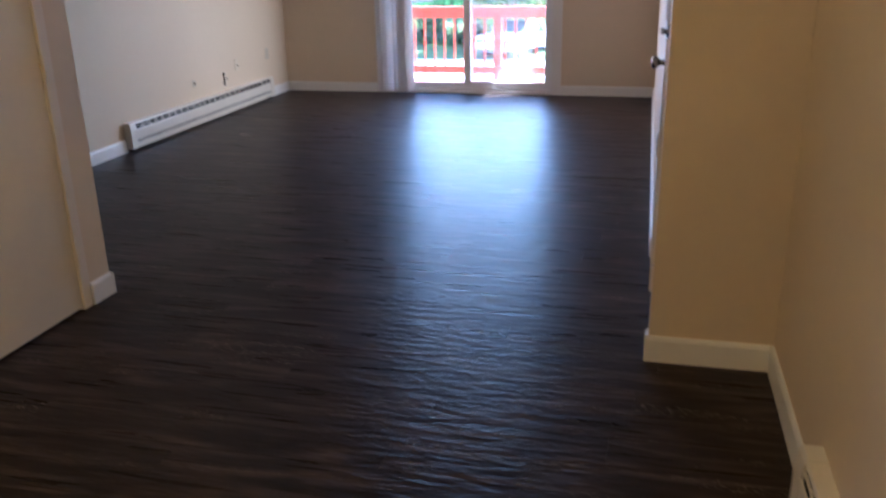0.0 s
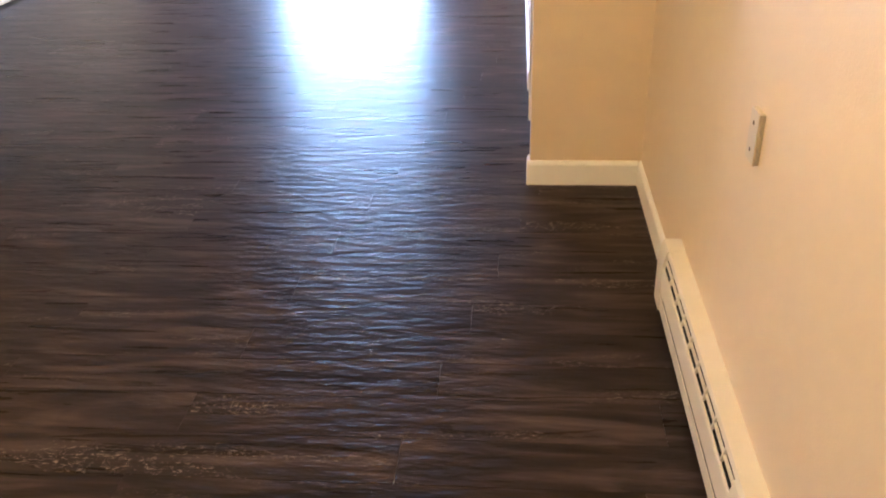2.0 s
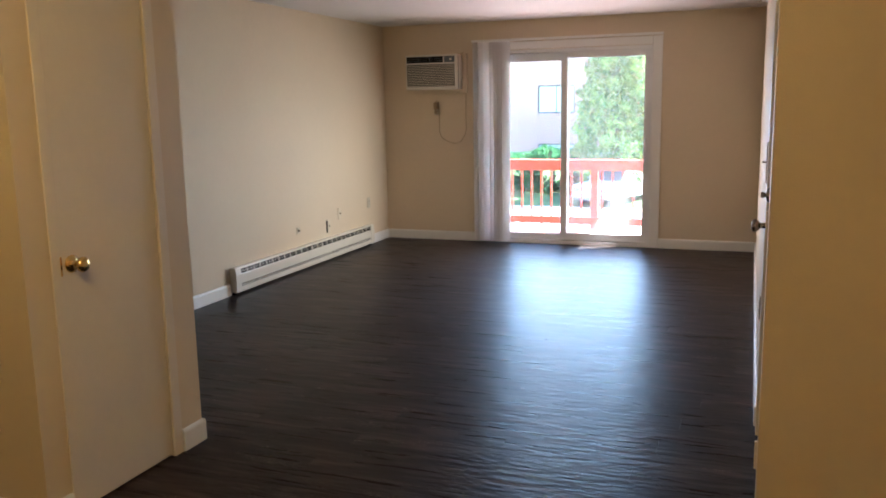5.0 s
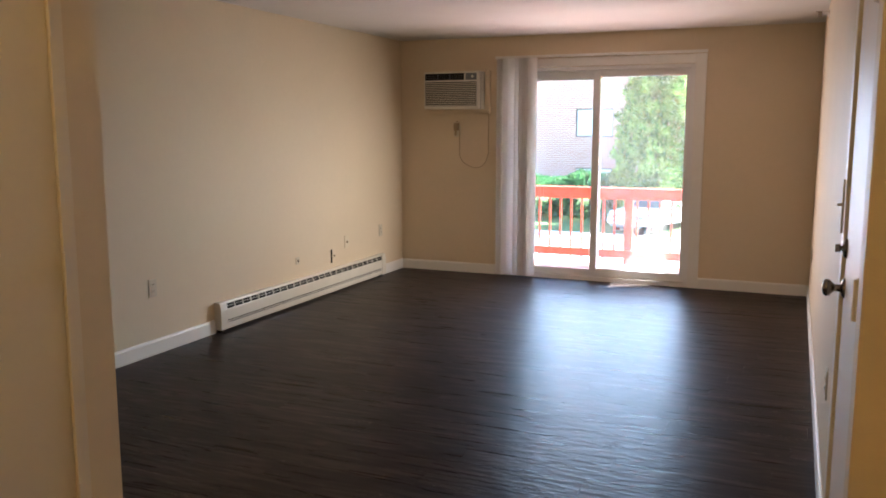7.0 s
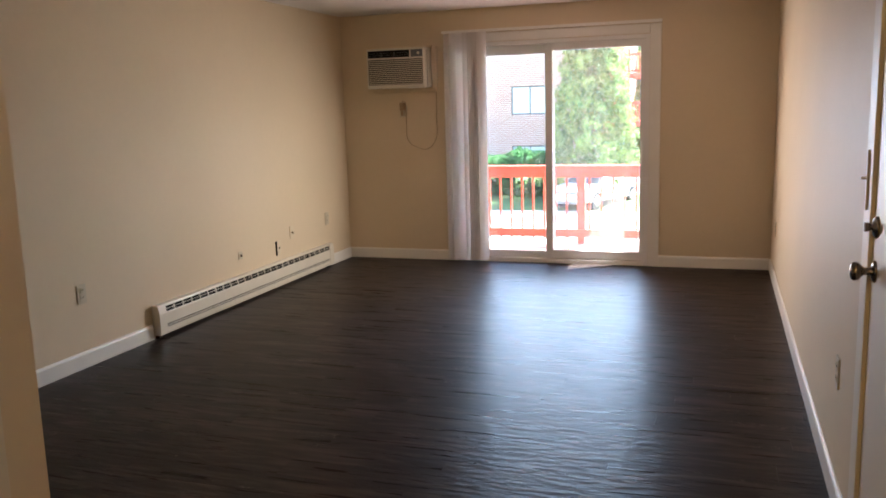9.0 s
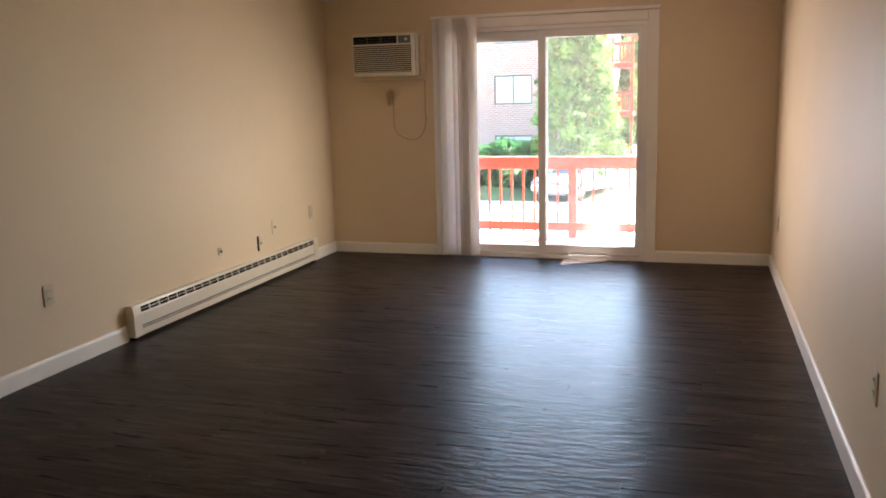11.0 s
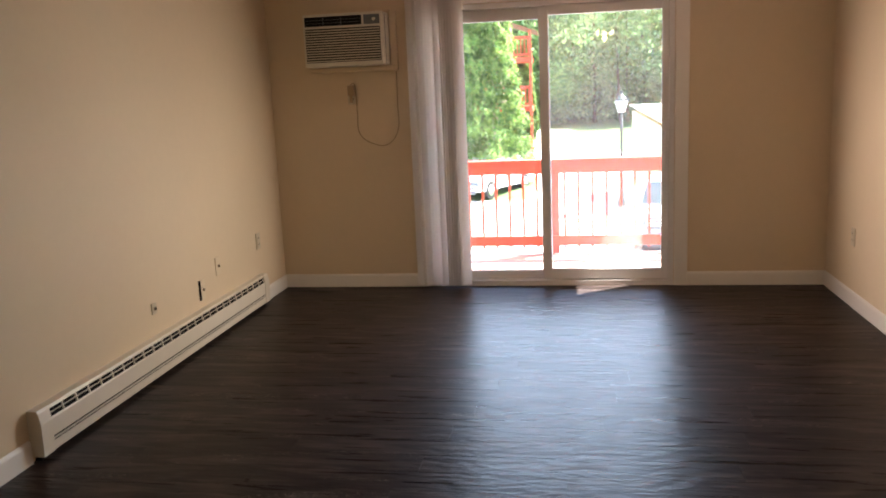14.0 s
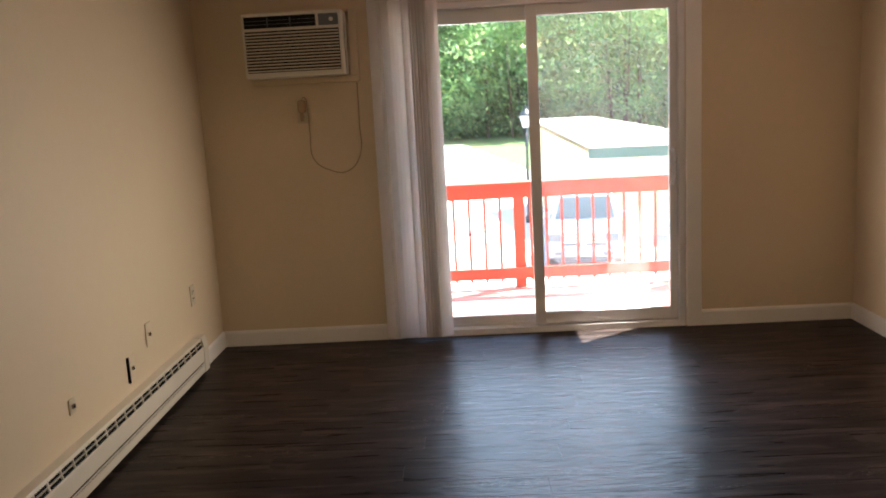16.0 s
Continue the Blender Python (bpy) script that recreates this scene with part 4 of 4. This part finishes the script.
for q in ((0, 1, 5, 4), (2, 3, 4, 5), (1, 2, 5), (3, 0, 4), (3, 2, 1, 0)):
    bm.faces.new([v[i] for i in q])
part("roof", bm, TAILM, bld, "grey shingle roof")
for z, _ in ((0.55, 0), (2.95, 1)):
    bm = bmesh.new()
    box(bm, (-2.8, YW - 2.0, z - 0.25), (0.0, YW - 0.005, z))
    bc = part("balcony", bm, REDP, bld, "red stained timber balcony")
    boxpart("rail", (-2.8, YW - 2.06, z + 0.85), (0.0, YW - 2.0, z + 1.0), REDP, bc)
    boxpart("rail", (-2.8, YW - 2.06, z + 0.06), (0.0, YW - 2.0, z + 0.16), REDP, bc)
    for i in range(16):
        x = -2.78 + 0.175 * i
        boxpart("baluster", (x, YW - 2.05, z + 0.16), (x + 0.06, YW - 2.01, z + 0.85), REDP, bc)
for x in (-1.05, -0.08):
    boxpart("balcony_post", (x, YW - 2.2, -1.7), (x + 0.12, YW - 2.065, 4.2), REDP, bld)
bm = bmesh.new()
v = [bm.verts.new(c) for c in ((-3.0, YW - 2.4, 5.35), (0.3, YW - 2.4, 4.15), (0.3, YW + 3.0, 4.15), (-3.0, YW + 3.0, 5.35))]
bm.faces.new(v)
bmesh.ops.solidify(bm, geom=bm.faces[:], thickness=0.22)
part("balcony_roof", bm, BROWNW, bld, "brown sloping balcony roof")

# parked vehicles


def vehicle(name, at, turn, mat, label, suv):
    """A parked car facing -y before it is turned; at is the middle of its nose on the ground."""
    th = thing(name, (0, 0, 0), label, "car", "parked cars")
    L, w = (4.7, 0.92) if suv else (4.5, 0.88)
    hood, top = (1.12, 1.78) if suv else (0.88, 1.42)
    prof = [(0.06, 0.35), (0.0, 0.55), (0.03, hood - 0.18), (0.18, hood - 0.04), (1.15, hood + 0.04), (1.75, top - 0.06), (2.2, top), (L - 0.9, top - 0.03), (L - 0.25, hood + 0.12), (L - 0.02, hood - 0.1), (L, 0.5), (L - 0.1, 0.33)]
    bm = bmesh.new()
    rows = []
    for sx in (-1.0, -0.94, 0.94, 1.0):
        row = []
        for y, z in prof:
            k = 0.80 if z > hood + 0.1 else 1.0
            zz = 0.06 if abs(sx) == 1.0 else 0.0
            row.append(bm.verts.new((sx * w * k, y + zz * (1 if y < L / 2 else -1), z - zz * 0.5 if z > 0.6 else z)))
        rows.append(row)
    m = len(prof)
    for a, b in zip(rows, rows[1:]):
        for i in range(m):
            bm.faces.new((a[i], a[(i + 1) % m], b[(i + 1) % m], b[i]))
    bm.faces.new(list(reversed(rows[0])))
    bm.faces.new(rows[-1])
    bmesh.ops.recalc_face_normals(bm, faces=bm.faces)
    part("body", bm, mat, th)
    bm = bmesh.new()
    q = [bm.verts.new(c) for c in ((-w * 0.86, 1.16, hood + 0.075), (w * 0.86, 1.16, hood + 0.075), (w * 0.72, 1.70, top - 0.07), (-w * 0.72, 1.70, top - 0.07))]
    bm.faces.new(q)
    bmesh.ops.solidify(bm, geom=bm.faces[:], thickness=-0.02)
    part("windscreen", bm, SCREEN, th)
    for s in (-1, 1):
        bm = bmesh.new()
        box(bm, (min(s * w * 0.80, s * w * 0.86), 1.9, hood + 0.12), (max(s * w * 0.80, s * w * 0.86), L - 1.2, top - 0.14), 0.01)
        part("side_window", bm, GLASSW, th)
        bm = bmesh.new()
        box(bm, (min(s * w * 0.62, s * w * 0.95), -0.03, hood - 0.34), (max(s * w * 0.62, s * w * 0.95), 0.05, hood - 0.14), 0.02)
        part("headlight", bm, GLASSW, th)
        bm = bmesh.new()
        box(bm, (min(s * (w + 0.0), s * (w + 0.2)), 1.45, hood + 0.05), (max(s * (w + 0.0), s * (w + 0.2)), 1.6, hood + 0.22), 0.03)
        part("wing_mirror", bm, mat, th)
        for y in (0.85, L - 0.95):
            bm = bmesh.new()
            cyl(bm, (s * (w - 0.2), y, 0.34), (s * (w + 0.012), y, 0.34), 0.34, seg=22)
            wh = part("wheel", bm, TYRE, th)
            bm = bmesh.new()
            cyl(bm, (s * (w + 0.013), y, 0.34), (s * (w + 0.022), y, 0.34), 0.21, seg=18)
            part("rim", bm, CHROME, wh)
    bm = bmesh.new()
    box(bm, (-w * 0.60, -0.03, hood - 0.44), (w * 0.60, 0.03, hood - 0.14), 0.01)
    gr = part("grille", bm, TAILM, th, "dark grille")
    for k in range(3 if suv else 2):
        boxpart("grille_bar", (-w * 0.58, -0.045, hood - 0.36 + 0.075 * k), (w * 0.58, -0.032, hood - 0.325 + 0.075 * k), CHROME, gr)
    boxpart("grille_post", (-0.055, -0.05, hood - 0.43), (0.055, -0.031, hood - 0.15), CHROME if suv else mat, gr)
    for s in (-1, 1):
        boxpart("fog_lamp", (min(s * w * 0.52, s * w * 0.80), -0.066, 0.44), (max(s * w * 0.52, s * w * 0.80), -0.0605, 0.53), TAILM, th)
    boxpart("number_plate", (-0.16, -0.072, 0.43), (0.16, -0.0605, 0.56), PLATEW, th)
    boxpart("bumper", (-w * 0.93, -0.06, 0.40), (w * 0.93, 0.03, 0.58), mat, th, bevel=0.02)
    boxpart("air_dam", (-w * 0.8, -0.045, 0.27), (w * 0.8, 0.05, 0.385), TAILM, th)
    th.matrix_basis = Matrix.Translation((at[0], at[1], ground_z(at[1]) + 0.05)) @ pose(0, 0, 0, 0, 0, turn)
    return th


vehicle("parked_car", (4.5, 23.6), -10, SILVER, "silver white sport utility vehicle with chrome grille parked below the balcony", True)
vehicle("parked_car", (-2.1, 32.0), -24, WHITECAR, "white saloon car parked before the arborvitae", False)

# lamp post
lx, ly = 3.69, 30.6
lz = ground_z(ly)
lp = thing("street_lamp", (lx, ly, lz), "black post lamp with a pale glass lantern, unlit", "street lamp")
bm = bmesh.new()
turned(bm, (lx, ly, lz - 0.1), (0, 0, 1), [(0, 0.13), (0.35, 0.12), (0.4, 0.06), (2.7, 0.045), (2.75, 0.08), (2.8, 0.05), (3.3, 0.045)], 12)
part("post", bm, POSTM, lp)
bm = bmesh.new()
turned(bm, (lx, ly, lz + 3.2), (0, 0, 1), [(0, 0.11), (0.38, 0.22)], 6)
part("lantern", bm, LANTERN, lp, "pale glass lantern")
bm = bmesh.new()
turned(bm, (lx, ly, lz + 3.585), (0, 0, 1), [(0, 0.25), (0.08, 0.17), (0.2, 0.06), (0.25, 0.03), (0.29, 0.05), (0.36, 0.01)], 6)
part("lantern_cap", bm, POSTM, lp)

# pale garage building with a sloping roof
gb = thing("garage_building", (7, 31, -3), "pale yellow garage building with a light roof and green fascia", "building")
A, B, C, D1, D2 = (4.25, 34.0, 0.65), (6.3, 34.0, 0.65), (11.5, 31.0, -0.9), (5.45, 28.0, -0.10), (9.6, 27.6, -0.12)
bm = bmesh.new()
low = [bm.verts.new((p[0], p[1], -3.1)) for p in (A, D1, D2, C, B)]
hi = [bm.verts.new((p[0], p[1], p[2] - 0.2)) for p in (A, D1, D2, C, B)]
for i in range(5):
    bm.faces.new((low[i], low[(i + 1) % 5], hi[(i + 1) % 5], hi[i]))
part("wall", bm, YELLOWW, gb, "pale yellow painted wall")
bm = bmesh.new()
v = [bm.verts.new(p) for p in ((4.12, 34.1, 0.67), (5.3, 27.85, -0.10), (9.8, 27.4, -0.12), (11.7, 31, -0.9), (6.4, 34.1, 0.67))]
for tri in ((0, 1, 4), (1, 2, 4), (2, 3, 4)):
    bm.faces.new([v[i] for i in tri])
bmesh.ops.solidify(bm, geom=bm.faces[:], thickness=0.12)
part("roof", bm, ROOFW, gb, "pale membrane roof")
bm = bmesh.new()
for p, q in (((5.3, 27.83), (9.8, 27.38)),):
    vs = [bm.verts.new(c) for c in ((p[0], p[1], -0.42), (q[0], q[1], -0.44), (q[0], q[1], -0.14), (p[0], p[1], -0.12))]
    bm.faces.new(vs)
bmesh.ops.solidify(bm, geom=bm.faces[:], thickness=0.06)
part("fascia", bm, TEAL, gb, "green painted fascia board")

# woods behind
rg = np.random.default_rng(11)
cs = []
for i in range(190):
    x, y = rg.uniform(-16, 34), rg.uniform(60, 76)
    h = rg.uniform(9, 17) + (y - 60) * 0.25
    r = rg.uniform(1.6, 3.4)
    zb = rg.choice([0.0, 0.0, 1.0, 2.0])
    for k in range(7):
        cz = zb + (h - zb) * (k + 0.5 + rg.uniform(-0.4, 0.4)) / 7
        cr = r * (0.55 + 0.75 * math.sin(math.pi * min(1, (k + 1) / 7.5))) * rg.uniform(0.6, 1.1)
        cx, cy = x + rg.normal() * r * 0.55, y + rg.normal() * r * 0.4
        m = 270
        p = rg.normal(size=(m, 3))
        p /= np.linalg.norm(p, axis=1)[:, None]
        p *= (cr * rg.uniform(0.5, 1.0, (m, 1)) ** 0.5)
        p[:, 2] *= 0.75
        cs.append(p + np.array([cx, cy, ground_z(y) + cz]))
cs = np.concatenate(cs)
cs = cs[cs[:, 2] > -1.1]
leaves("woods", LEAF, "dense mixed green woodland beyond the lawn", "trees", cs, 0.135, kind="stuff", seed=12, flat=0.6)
bm = bmesh.new()
rg = random.Random(9)
for i in range(60):
    x, y = rg.uniform(-16, 34), rg.uniform(60, 72)
    cyl(bm, (x, y, -1.3), (x + rg.uniform(-0.8, 0.8), y, 9), rg.uniform(0.07, 0.14), 0.04, 6)
ob = part("wood_trunks", bm, BARK)
tagged(ob, "thin grey brown trunks in the woods", "trees", kind="stuff")
bm = bmesh.new()
bmesh.ops.create_grid(bm, x_segments=80, y_segments=24, size=1)
for v in bm.verts:
    x, z = v.co.x * 70 + 8, (v.co.y + 1) * 11 - 1.5
    v.co = Vector((x, 80 + noise.noise(Vector((x * 0.3, z * 0.3, 0))) * 3, z + noise.noise(Vector((x * 0.25, 5, 1))) * 3 * (v.co.y + 1)))
ob = part("backdrop", bm, LEAFBACK)
tagged(ob, "dark depth of the woods", "trees", kind="structure")

# ---- floor planks ----
PW, PL = 0.152, 1.22
rng = random.Random(21)
plank_mesh = {}


def plank(x0, x1, y0, y1):
    key = (round(x1 - x0, 3), round(y1 - y0, 3))
    if key not in plank_mesh:
        bm = bmesh.new()
        lx_, ly_ = key
        b_ = 0.0004
        lo = [bm.verts.new(c) for c in ((0.0003, 0.0003, -0.004), (lx_ - 0.0003, 0.0003, -0.004), (lx_ - 0.0003, ly_ - 0.0003, -0.004), (0.0003, ly_ - 0.0003, -0.004))]
        mid = [bm.verts.new((v.co.x, v.co.y, -0.0004)) for v in lo]
        hi = [bm.verts.new(c) for c in ((b_, b_, 0), (lx_ - b_, b_, 0), (lx_ - b_, ly_ - b_, 0), (b_, ly_ - b_, 0))]
        for A_, B_ in ((lo, mid), (mid, hi)):
            for i_ in range(4):
                bm.faces.new((A_[i_], A_[(i_ + 1) % 4], B_[(i_ + 1) % 4], B_[i_]))
        bm.faces.new(hi)
        me_ = bpy.data.meshes.new("plank")
        bm.to_mesh(me_)
        bm.free()
        me_.materials.append(PLANK)
        plank_mesh[key] = me_
    ob_ = new("plank", plank_mesh[key])
    ob_.location = (x0, y0, 0)
    ob_.parent = floor


row = 0
y = SOUTH
while y < YB - 0.001:
    y1 = min(y + PW, YB)
    xa, xb = (0.0, XF if y < YS else W)
    x = xa - (0.1 + (row * 0.47) % 1.0) * PL
    while x < xb:
        a, b = max(x, xa), min(x + PL, xb)
        if b - a > 0.02:
            plank(a, b, y, y1)
        x += PL
    y = y1
    row += 1
boxpart("threshold", (DX0 + 0.001, YB + 0.0005, -0.003), (DX1 - 0.001, 8.0095, 0.004), TRIM, slider)
